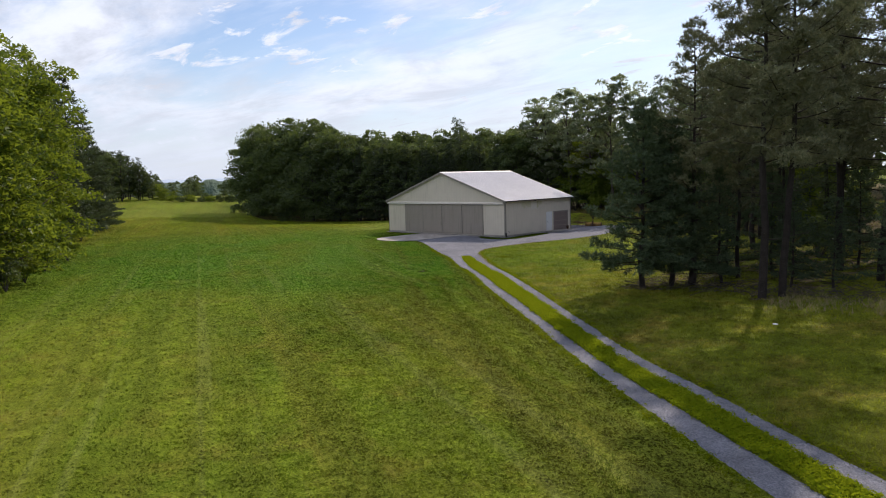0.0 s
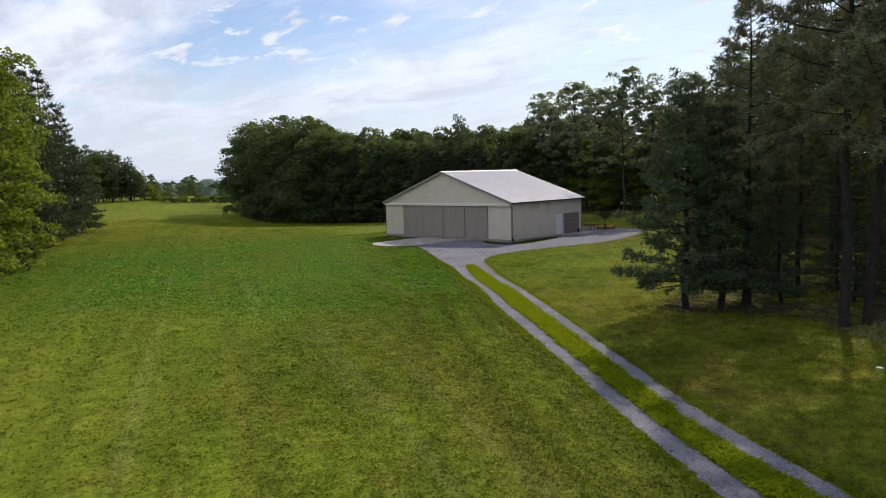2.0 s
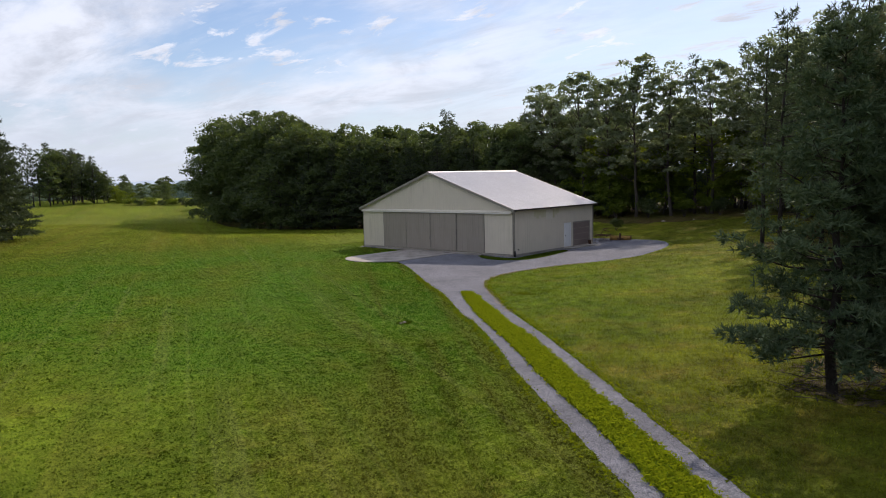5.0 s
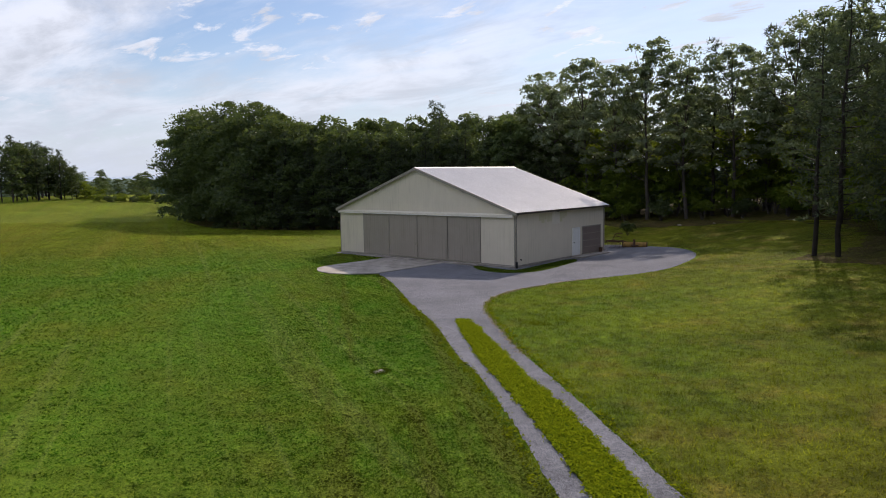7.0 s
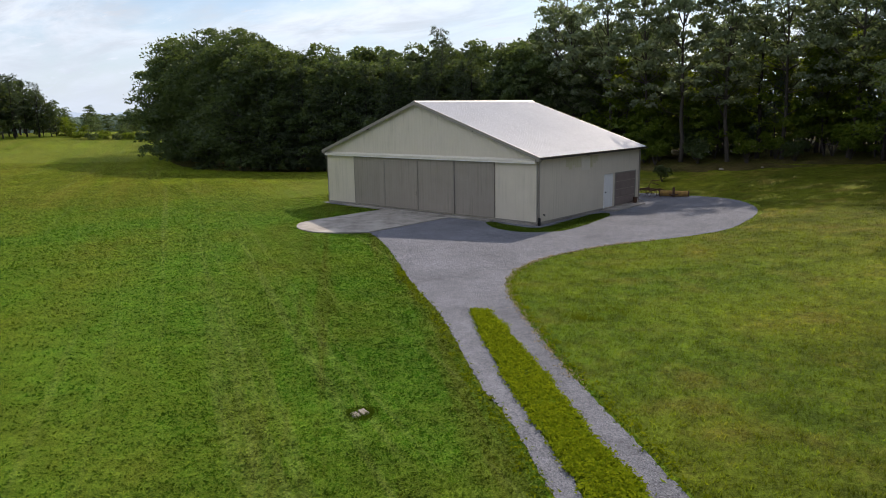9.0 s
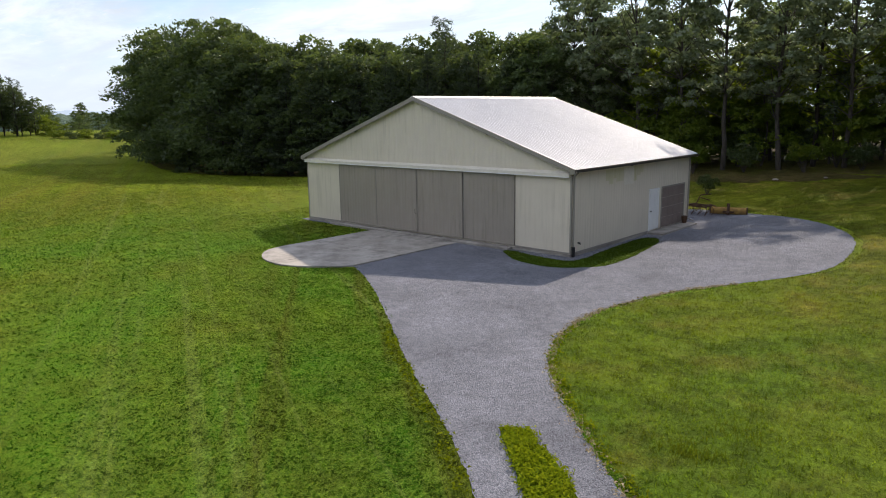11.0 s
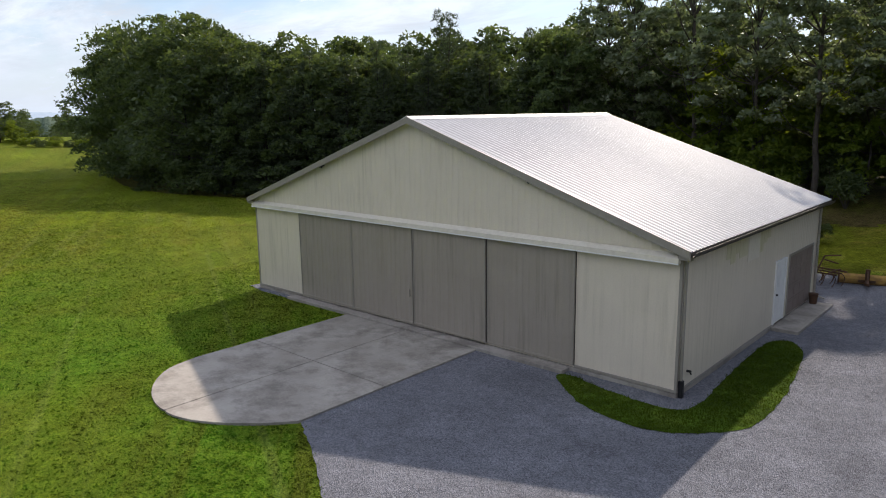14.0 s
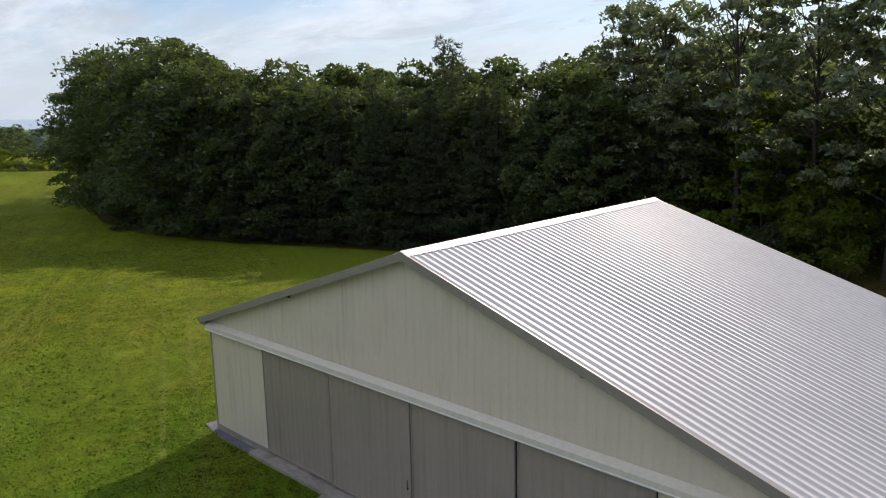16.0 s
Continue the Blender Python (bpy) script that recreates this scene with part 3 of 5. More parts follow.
def wall_sheets(x0, x1, z0, top, y, mat, parent, turn=None, n=None, rib=.013):
    """Sheets side by side from x0 to x1."""
    n = n or max(1, round((x1 - x0) / 0.915))
    w = (x1 - x0) / n
    shared = None
    for i in range(n):
        a = x0 + i * w
        flat = callable(top)
        if not flat and shared:
            me = shared
        else:
            v, f = ribbed(w, 4, z0, (lambda s: top(a + s)) if flat else (lambda s: top), rib)
            me = quick_mesh("siding_sheet", v, f, mat)
            shared = me
        ob = child("siding_sheet", me, parent)
        ob.matrix_basis = (turn or Matrix()) @ Matrix.Translation((a, y, 0))


# inner walls of the shell, then the sheets on them
shell = part("wall_core", box(-W + .03, W - .03, .03, D - .03, -.35, 3.62, 0), CREAM, hangar)
for y in (.03, D - .06):
    bm = bmesh.new()
    tri = [(-W + .03, 3.62), (W - .03, 3.62), (0, roof_z(0) - .16)]
    a, b = [bm.verts.new((x, y, z)) for x, z in tri], [bm.verts.new((x, y + .03, z)) for x, z in tri]
    bm.faces.new(a); bm.faces.new(b[::-1])
    for i in range(3):
        bm.faces.new((a[i], b[i], b[(i + 1) % 3], a[(i + 1) % 3]))
    bmesh.ops.recalc_face_normals(bm, faces=bm.faces)
    part("gable_core", bm, CREAM, hangar)
DOORS = [-6.2, -3.1, 0.0, 3.1, 6.2]
wall_sheets(-W, -6.2, 0.02, 3.45, 0.0, CREAM, hangar, rib=.006)
wall_sheets(6.2, W, 0.02, 3.45, 0.0, CREAM, hangar, rib=.006)
wall_sheets(-W, W, 3.5, lambda x: roof_z(x) - .13, 0.0, GABLE, hangar, n=20, rib=.012)
side = Matrix.Rotation(radians(90), 4, "Z")
wall_sheets(0, 7.38, 0.02, 3.66, -W, CREAM, hangar, side, rib=.0025)
wall_sheets(7.38, 11.66, 2.18, 3.66, -W, CREAM, hangar, side, n=5, rib=.008)
wall_sheets(8.46, 8.78, 0.02, 2.18, -W, CREAM, hangar, side, n=1, rib=.0025)
wall_sheets(11.66, D, 0.02, 3.66, -W, CREAM, hangar, side, n=1, rib=.0025)
wall_sheets(-D, 0, 0.02, 3.66, -W, CREAM, hangar, Matrix.Rotation(radians(-90), 4, "Z"))
wall_sheets(-W, W, 0.02, lambda x: roof_z(x) - .13, -D, CREAM, hangar, Matrix.Rotation(radians(180), 4, "Z"), n=20)

# footing and base trim
part("footing", box(-W - .03, W + .03, -.03, D + .03, -.6, -.02, .01), CONCRETE, hangar, "grey concrete footing")
for x0, x1 in ((-W, -6.2), (6.2, W)):
    part("base_trim", box(x0, x1, -.035, -.004, 0.0, .07, .004), RAKE, hangar)
part("base_trim", box(W + .004, W + .035, 0, 7.36, 0.0, .05, .004), RAKE, hangar)

# sliding doors
part("opening_liner", box(-6.2, 6.2, .004, .022, .03, 3.45, 0), DARK, hangar)
for i in range(4):
    door = new("sliding_door"); door.parent = hangar
    tagged(door, "taupe ribbed-steel sliding hangar door, shut")
    x0, x1 = DOORS[i], DOORS[i + 1]
    y = -.075 if i in (1, 2) else -.045
    part("door_leaf", box(x0 + .022, x1 - .022, y + .004, y + .04, .05, 3.44, 0), TAUPE, door)
    v, f = ribbed(x1 - x0 - .1, 13, .06, lambda s: 3.44, .008)
    skin = child("door_skin", quick_mesh("door_skin", v, f, TAUPE), door)
    skin.location = (x0 + .05, y, 0)
    for a in (x0 + .022, x1 - .057):
        part("edge_channel", box(a, a + .035, y - .018, y + .003, .05, 3.44, .003), RAKE, door)
    part("bottom_rail", box(x0 + .06, x1 - .06, y - .012, y + .003, .05, .13, .003), TAUPE, door)
    if i == 1:
        part("pull_handle", rod((x1 - .12, y - .05, 1.0), (x1 - .12, y - .05, 1.25), .012, bm=rod((x1 - .12, y, 1.02), (x1 - .12, y - .05, 1.02), .01)), BLACK, door)

# cover over the door track
bm = bmesh.new()
prof = [(-.01, 3.36), (-.19, 3.36), (-.19, 3.50), (-.16, 3.52), (-.01, 3.60)]
rows_ = [[bm.verts.new((x, y, z)) for y, z in prof] for x in (-W - .02, W - .02)]
for i in range(len(prof)):
    j = (i + 1) % len(prof)
    bm.faces.new((rows_[0][i], rows_[0][j], rows_[1][j], rows_[1][i]))
bm.faces.new(rows_[0][::-1]); bm.faces.new(rows_[1])
bmesh.ops.recalc_face_normals(bm, faces=bm.faces)
part("track_cover", bm, TRIM, hangar, "pale steel cover over the door track")
part("drip_edge", box(-W - .03, W - .01, -.205, -.185, 3.345, 3.375, .002), WHITE, hangar)

# corner posts
for x in (-W, W):
    for y in (-.02, D + .02):
        sx = 1 if x > 0 else -1
        part("corner_trim", box(min(x - sx * .045, x + sx * .025), max(x - sx * .045, x + sx * .025), min(y, y + (.08 if y < 1 else -.08)), max(y, y + (.08 if y < 1 else -.08)), .0, 3.62, .004), RAKE, hangar)

# roof: sheets on a deck
Y0, Y1, XE = -.22, 12.55, 9.43
LEN = math.hypot(XE, SLOPE * XE)
for sgn in (1, -1):
    tilt = math.atan(SLOPE) * sgn
    bm = bmesh.new()
    a = [(0, Y0 + .02, RIDGE - .03), (sgn * XE, Y0 + .02, roof_z(XE) - .03), (sgn * XE, Y1 - .02, roof_z(XE) - .03), (0, Y1 - .02, RIDGE - .03)]
    top = [bm.verts.new(p) for p in a]
    low = [bm.verts.new((x, y, z - .11)) for x, y, z in a]
    bm.faces.new(top); bm.faces.new(low[::-1])
    for i in range(4):
        j = (i + 1) % 4
        bm.faces.new((top[i], low[i], low[j], top[j]))
    bmesh.ops.recalc_face_normals(bm, faces=bm.faces)
    part("roof_deck", bm, RAKE, hangar)
    n = 14
    w = (Y1 - Y0) / n
    v, f = ribbed(w, 4, 0.0, lambda s: LEN, .036, .042)
    # the sheet's own y points down, its z up the slope
    v = [(x, -z, -y) for x, y, z in v]
    me = quick_mesh("roof_sheet", v, f, ROOF)
    for i in range(n):
        ob = child("roof_sheet", me, hangar)
        yy = Y0 + i * w
        ex = Vector((0, 1, 0)) if sgn > 0 else Vector((0, -1, 0))
        up = Vector((math.sin(abs(tilt)) * sgn, 0, math.cos(tilt)))
        down = up.cross(ex) * -1
        start = Vector((0, yy if sgn > 0 else yy + w, RIDGE + .0))
        m = Matrix.Identity(4)
        for c, vec in enumerate((ex, -down, up)):
            for r in range(3):
                m[r][c] = vec[r]
        ob.matrix_basis = Matrix.Translation(start + up * -.015) @ m
    # rake boards at front and back
    for y in (Y0, Y1 - .05):
        bm = bmesh.new()
        c = [(0, RIDGE + .012), (sgn * XE, roof_z(XE) + .012), (sgn * XE, roof_z(XE) - .20), (0, RIDGE - .20)]
        fr = [bm.verts.new((x, y - .015, z)) for x, z in c]
        bk = [bm.verts.new((x, y + .035, z)) for x, z in c]
        bm.faces.new(fr); bm.faces.new(bk[::-1])
        for i in range(4):
            j = (i + 1) % 4
            bm.faces.new((fr[i], bk[i], bk[j], fr[j]))
        bmesh.ops.recalc_face_normals(bm, faces=bm.faces)
        part("rake_trim", bm, RAKE, hangar, "taupe rake trim along the gable")
    # soffit return at the eave end
    part("eave_return", box(min(sgn * (W - .05), sgn * XE), max(sgn * (W - .05), sgn * XE), Y0 + .04, .0, roof_z(XE) - .24, roof_z(XE) - .12, .01), RAKE, hangar)
    # gutter
    bm = bmesh.new()
    prof = [(0, .0), (.0, -.10), (.07, -.12), (.115, -.06), (.12, .0), (.11, .0), (.06, -.10), (.01, -.09)]
    prof = [(sgn * (XE + .01 + x), roof_z(XE) - .02 + z) for x, z in prof]
    ends = [[bm.verts.new((x, y, z)) for x, z in prof] for y in (Y0 + .03, Y1 - .03)]
    for i in range(len(prof)):
        j = (i + 1) % len(prof)
        bm.faces.new((ends[0][i], ends[0][j], ends[1][j], ends[1][i]))
    bm.faces.new(ends[0][::-1]); bm.faces.new(ends[1])
    bmesh.ops.recalc_face_normals(bm, faces=bm.faces)
    part("gutter", bm, GUTTER, hangar, "slim dark brown rain gutter")
# ridge cap
bm = bmesh.new()
prof = [(-.24, roof_z(.24) + .012), (0, RIDGE + .035), (.24, roof_z(.24) + .012), (.24, roof_z(.24) - .01), (0, RIDGE + .01), (-.24, roof_z(.24) - .01)]
ends = [[bm.verts.new((x, y, z)) for x, z in prof] for y in (Y0 - .02, Y1 + .02)]
for i in range(6):
    j = (i + 1) % 6
    bm.faces.new((ends[0][i], ends[0][j], ends[1][j], ends[1][i]))
bm.faces.new(ends[0]); bm.faces.new(ends[1][::-1])
bmesh.ops.recalc_face_normals(bm, faces=bm.faces)
part("ridge_cap", bm, ROOF, hangar)


def downspout(y, foot):
    pipe = rod((XE + .05, y, 3.62), (W + .07, y, 3.38), .035, sides=6)
    box(W + .03, W + .10, y - .035, y + .035, foot, 3.40, .008, pipe)
    pipe = part("downspout", pipe, RAKE, hangar)
    part("drain_boot", box(W + .02, W + .14, y - .06, y + .06, -.14, foot + .22, .015), BLACK, pipe, "black plastic drain boot")


downspout(.12, 0.1)
bm = box(W + .03, W + .10, D - .16, D - .09, 0.1, 3.5, .008)
rod((W + .065, D - .125, .12), (W + .45, D - .125, .02), .035, sides=6, bm=bm)
part("downspout", bm, RAKE, hangar)

# outdoor spot lamps under the gable
for x, z in ((-4.55, 5.22), (4.75, 5.15)):
    lampy = part("spot_lamp", rod((x, 0, z), (x, -.05, z), .045, bm=rod((x, -.04, z), (x, -.11, z - .02), .018)), BLACK, hangar, "small black outdoor spot lamp")
    for s in (-.09, .09):
        head = part("lamp_head", rod((x + s * .35, -.10, z - .02), (x + s * .8, -.18, z - .06), .025, .042, 10), BLACK, lampy)
lampy = part("spot_lamp", box(W, W + .10, 5.25, 5.37, 3.50, 3.60, .01), BLACK, hangar, "small black wall lamp")
part("hose_tap", rod((W, .62, .42), (W + .12, .62, .42), .035, bm=rod((W + .1, .62, .42), (W + .12, .62, .34), .02)), BLACK, hangar, "black wall tap")

# pale patch and yellow stain sheets high on the side wall
for y0, y1, z0 in ((2.92, 3.22, 2.95), (3.24, 3.62, 2.78), (3.64, 3.9, 3.02), (3.92, 4.6, 2.84), (5.62, 5.98, 2.74), (6.0, 6.3, 2.98), (6.32, 6.62, 3.1)):
    part("stained_panel", box(W + .008, W + .013, y0, y1, z0, 3.46, 0), STAIN, hangar, "yellow-stained strip of wall steel")
part("patch_panel", box(W + .019, W + .024, 4.62, 5.6, 2.62, 3.45, 0), TRIM, hangar, "paler replaced patch of wall steel")

# white side door
entry = new("entry_door"); entry.parent = hangar
tagged(entry, "white steel side door with a white frame, shut")
bm = box(W - .02, W + .05, 7.38, 7.46, .03, 2.16, .004)
box(W - .02, W + .05, 8.38, 8.46, .03, 2.16, .004, bm)
box(W - .02, W + .05, 7.46, 8.38, 2.08, 2.16, .004, bm)
part("door_frame", bm, WHITE, entry)
leaf = part("door_leaf", box(W - .01, W + .025, 7.463, 8.377, .05, 2.077, .004), WHITE, entry)
for z0, z1 in ((.2, .95), (1.1, 1.95)):
    for y0 in (7.56, 7.96):
        part("door_panel", box(W + .02, W + .032, y0, y0 + .33, z0, z1, .005), WHITE, leaf)
part("door_knob", rod((W + .02, 7.55, 1.02), (W + .085, 7.55, 1.02), .03, .035, 10), BLACK, leaf, "dark round knob")

# overhead door
over = new("overhead_door"); over.parent = hangar
tagged(over, "taupe sectional overhead door, shut")
bm = box(W - .02, W + .03, 8.78, 8.86, .0, 2.18, .004)
box(W - .02, W + .03, 11.58, 11.66, .0, 2.18, .004, bm)
box(W - .02, W + .03, 8.86, 11.58, 2.10, 2.18, .004, bm)
part("door_frame", bm, RAKE, over)
for k in range(4):
    sec = part("door_section", box(W - .025, W - .002, 8.863, 11.577, .02 + k * .52, .53 + k * .52, .006), DOOR, over)
    for j in range(4):
        part("raised_panel", box(W - .004, W + .008, 8.95 + j * .66, 9.5 + j * .66, .1 + k * .52, .45 + k * .52, .008), DOOR, sec)

# ---- concrete ----
END = smooth_line([(-3.1, -6.3), (-2.85, -7.3), (-2.2, -8.05), (-1.3, -8.6), (-.3, -8.85), (.6, -8.8), (1.5, -8.4), (2.4, -7.7), (2.97, -7.05)], .25)
apron = tagged(new("concrete_apron"), "weathered pale concrete apron with a rounded end", "apron", kind="structure")
top = .0
parts_ = [[(-3.1, -4.24), (-3.1, -.42), (-.12, -.42), (-.12, -4.24)], [(-.09, -4.24), (-.09, -.42), (2.97, -.42), (2.97, -4.24)]]
lo = [p for p in END if p[0] < -.12 + .0]
hi_ = [p for p in END if p[0] > -.09]
parts_.append([(-.12, -4.27), (-3.1, -4.27)] + lo + [(-.12, -8.83)])
parts_.append([(-.09, -8.83)] + hi_ + [(2.97, -4.27), (-.09, -4.27)])
for o in parts_:
    part("slab", slab_of(o[::-1], -.5, -.10), CONCRETE, apron)
part("joint_bed", slab_of([(-3.0, -.5), (2.9, -.5), (2.9, -7.0), (0, -8.6), (-2.2, -7.8), (-3.0, -6.0)], -.5, -.12), DARK, apron)
part("threshold", box(-6.75, -.02, -.41, -.04, -.4, -.035, .012), CONCRETE, apron)
part("threshold", box(.0, 6.05, -.41, -.04, -.4, -.035, .012), CONCRETE, apron)
step = tagged(new("door_step"), "pale concrete pad at the side doors", "door pad", kind="structure")
part("slab", box(W + .04, 10.02, 7.25, 11.5, -.35, .0, .015), CONCRETE, step)


# ---- trees ----
def tube(path, radii, sides):
    """A tapered limb along a path; verts and quads."""
    path = np.asarray(path, float)
    n = len(path)
    d = np.gradient(path, axis=0)
    d /= np.linalg.norm(d, axis=1)[:, None] + 1e-9
    ref = np.where(np.abs(d[:, 2:3]) > .9, np.array([[1., 0, 0]]), np.array([[0, 0, 1.]]))
    a = np.cross(d, ref); a /= np.linalg.norm(a, axis=1)[:, None] + 1e-9
    b = np.cross(d, a)
    ang = np.arange(sides) * 2 * np.pi / sides
    v = path[:, None, :] + np.asarray(radii)[:, None, None] * (np.cos(ang)[None, :, None] * a[:, None, :] + np.sin(ang)[None, :, None] * b[:, None, :])
    i = np.arange(n - 1)[:, None] * sides
    k, k2 = np.arange(sides)[None], (np.arange(sides)[None] + 1) % sides
    f = np.stack([i + k, i + k2, i + sides + k2, i + sides + k], -1).reshape(-1, 4)
    return v.reshape(-1, 3), f


class Wood:
    def __init__(self):
        self.v, self.f, self.n = [], [], 0

    def add(self, path, radii, sides=6):
        v, f = tube(path, radii, sides)
        self.v.append(v); self.f.append(f + self.n); self.n += len(v)

    def mesh(self, name, mat):
        return quick_mesh(name, np.concatenate(self.v), np.concatenate(self.f), mat, True)


def unit(r, n):
    v = r.normal(size=(n, 3))
    return v / np.linalg.norm(v, axis=1)[:, None]


def leaves(r, centres, size, name, mat, flat=0.5):
    """One three-cornered leaf spray at every centre."""
    n = len(centres)
    u = unit(r, n)
    u[:, 2] *= flat
    u /= np.linalg.norm(u, axis=1)[:, None]
    w = np.cross(u, unit(r, n)); w /= np.linalg.norm(w, axis=1)[:, None] + 1e-9
    s = size * r.uniform(.6, 1.35, (n, 1))
    v = np.stack([centres - u * s * .5 - w * s * .32, centres + w * s * .38, centres + u * s * .55 - np.array([0, 0, .15]) * s], 1)
    return quick_mesh(name, v.reshape(-1, 3), np.arange(3 * n).reshape(-1, 3), mat)


def tufts(r, centres, axes, size, k, name, mat, thin=.10):
    """Bundles of needles: k slim blades about each axis."""
    n = len(centres)
    c = np.repeat(centres, k, 0)
    d = np.repeat(axes, k, 0) * .7 + unit(r, n * k) * .85
    d /= np.linalg.norm(d, axis=1)[:, None]
    w = np.cross(d, unit(r, n * k)); w /= np.linalg.norm(w, axis=1)[:, None] + 1e-9
    s = size * r.uniform(.7, 1.25, (n * k, 1))
    v = np.stack([c - w * s * thin, c + w * s * thin, c + d * s], 1)
    return quick_mesh(name, v.reshape(-1, 3), np.arange(3 * n * k).reshape(-1, 3), mat)


def blob_points(r, tips, radius, per, squash=.75):
    n = len(tips)
    d = unit(r, n * per)
    d[:, 2] = np.abs(d[:, 2]) * 1.1 - .35
    rad = np.repeat(radius, per)[:, None] * r.uniform(.35, 1.0, (n * per, 1)) ** .6
    d[:, 2] *= squash
    return np.repeat(tips, per, 0) + d * rad


def broadleaf(name, seed, H, R, low, blobs, per, size, leafmat, label, bark=BARK, trunk_r=.2, cat="tree", tight=1.0):
    """A spreading tree: trunk, limbs to clumps on an uneven crown, leaf sprays in every clump."""
    r = np.random.RandomState(seed)
    root = tagged(new(name), label, cat)
    wood = Wood()
    lean = r.uniform(-.04, .04, 2)
    zs = np.linspace(0, H * .86, 9)
    wob = np.cumsum(r.normal(0, .10, (9, 2)), 0)
    line = np.c_[lean[0] * zs + wob[:, 0], lean[1] * zs + wob[:, 1], zs]
    line[0, :2] = 0
    line[0, 2] = -.3
    wood.add(line, trunk_r * np.linspace(1.25, .2, 9) ** 1.0, 8)
    tips, rad = [], []
    bulge = r.uniform(.75, 1.15, 12)
    for i in range(blobs):
        az = i * 2.39996 + r.uniform(-.4, .4)
        h = low + (1 - low) * ((i + .5) / blobs) ** .9
        t = (h - low) / (1 - low)
        prof = (math.sin(math.pi * min(1, .22 + .78 * t) ** .85)) ** .7 if t < .97 else .15
        rr = R * prof * bulge[int(az / (2 * math.pi) * 12) % 12] * r.uniform(.55, 1.0)
        j = min(8, max(1, int(h * .72 * 9 / .86)))
        base = line[j]
        tip = np.array([line[j, 0] + math.cos(az) * rr, line[j, 1] + math.sin(az) * rr, H * h * r.uniform(.94, 1.0)])
        if t > .9:
            tip[:2] = line[8, :2] + r.normal(0, R * .25, 2)
        mid = base * .5 + tip * .5 + np.array([0, 0, -.04 * H * r.uniform(.2, 1)])
        wood.add(np.array([base, mid, tip]), np.array([.34, .2, .06]) * trunk_r, 5)
        tips.append(tip); rad.append(R * r.uniform(.22, .38) * (1.3 if t > .55 else 1))
        for _ in range(2):
            k = r.uniform(.35, .9)
            q = mid * (1 - k) + tip * k
            t2 = q + unit(r, 1)[0] * R * np.array([.38, .38, .25])
            wood.add(np.array([q, t2]), np.array([.12, .04]) * trunk_r, 4)
            tips.append(t2); rad.append(R * r.uniform(.16, .28))
    pts = blob_points(r, np.array(tips), np.array(rad) * tight, per)
    pts = pts[pts[:, 2] > .3]
    child("trunk", wood.mesh("trunk", bark), root)
    child("crown", leaves(r, pts, size, "crown", leafmat), root)
    return root


def pine(name, seed, H, base, Lmax, whorls, per, tuft, k, mat, label, droop=.0, shape="open", bark=BARK_D, trunk_r=.19, gap=.25, dens=1.0):
    """A pine: straight trunk, whorls of limbs with side twigs, needle tufts along the twigs."""
    r = np.random.RandomState(seed)
    root = tagged(new(name), label, "pine tree")
    wood = Wood()
    zs = np.linspace(0, H, 10)
    wob = np.cumsum(r.normal(0, .05, (10, 2)), 0)
    line = np.c_[wob, zs]
    line[0] = (0, 0, -.3)
    wood.add(line, trunk_r * np.linspace(1.2, .12, 10), 8)
    cs, ax = [], []
    for i in range(whorls):
        t = i / (whorls - 1)
        z = H * (base + (.985 - base) * t)
        if shape == "cone":
            L = Lmax * (1.02 - t) ** .8
        elif shape == "skirt":
            L = Lmax * (1.0 - t) ** .55 * (1 if i > 1 else 1.05)
        else:
            L = Lmax * (.55 + .9 * t) * (1.06 - t) ** .55
        nb = per
        for b in range(nb):
            if r.rand() < gap:
                continue
            az = i * 1.1 + b * 2 * math.pi / nb + r.uniform(-.4, .4)
            ln = max(.25, L * r.uniform(.6, 1.15))
            c0 = np.array([np.interp(z, zs, line[:, 0]), np.interp(z, zs, line[:, 1]), z + r.uniform(-.3, .3) * H / whorls])
            d = np.array([math.cos(az), math.sin(az), 0])
            up = (.35 * t + .05 - droop * (1 - t)) * ln
            s = np.linspace(0, 1, 4)
            p = c0 + s[:, None] * d * ln + np.c_[0 * s, 0 * s, up * s ** 1.4 + r.normal(0, .03, 4) * ln * s]
            wood.add(p, np.linspace(.042, .010, 4) * (.5 + .5 * ln / Lmax), 4)
            m = max(3, int(ln * 2.6))
            for q in range(m):
                f = .28 + .72 * (q + r.rand()) / m
                at = c0 + d * ln * f + np.array([0, 0, up * f ** 1.4])
                sd = np.array([-d[1], d[0], 0]) * (1 if q % 2 else -1)
                tw = (d * .6 + sd * r.uniform(.4, 1.0) + np.array([0, 0, r.uniform(-.05, .35)]))
                tw *= (.30 + .45 * (1 - f)) * ln ** .6 / np.linalg.norm(tw)
                wood.add(np.array([at, at + tw]), np.array([.012, .005]), 3)
                nt = max(2, int(6 * dens * np.linalg.norm(tw) + 2))
                g = r.uniform(.25, 1.05, (nt, 1))
                cs.append(at + tw * g + r.normal(0, .05, (nt, 3)))
                ax.append(np.repeat((tw / np.linalg.norm(tw))[None], nt, 0) + np.array([0, 0, .35]))
    cs, ax = np.concatenate(cs), np.concatenate(ax)
    ax /= np.linalg.norm(ax, axis=1)[:, None]
    child("trunk", wood.mesh("trunk", bark), root)
    child("crown", tufts(r, cs, ax, tuft, k, "crown", mat), root)
    return root


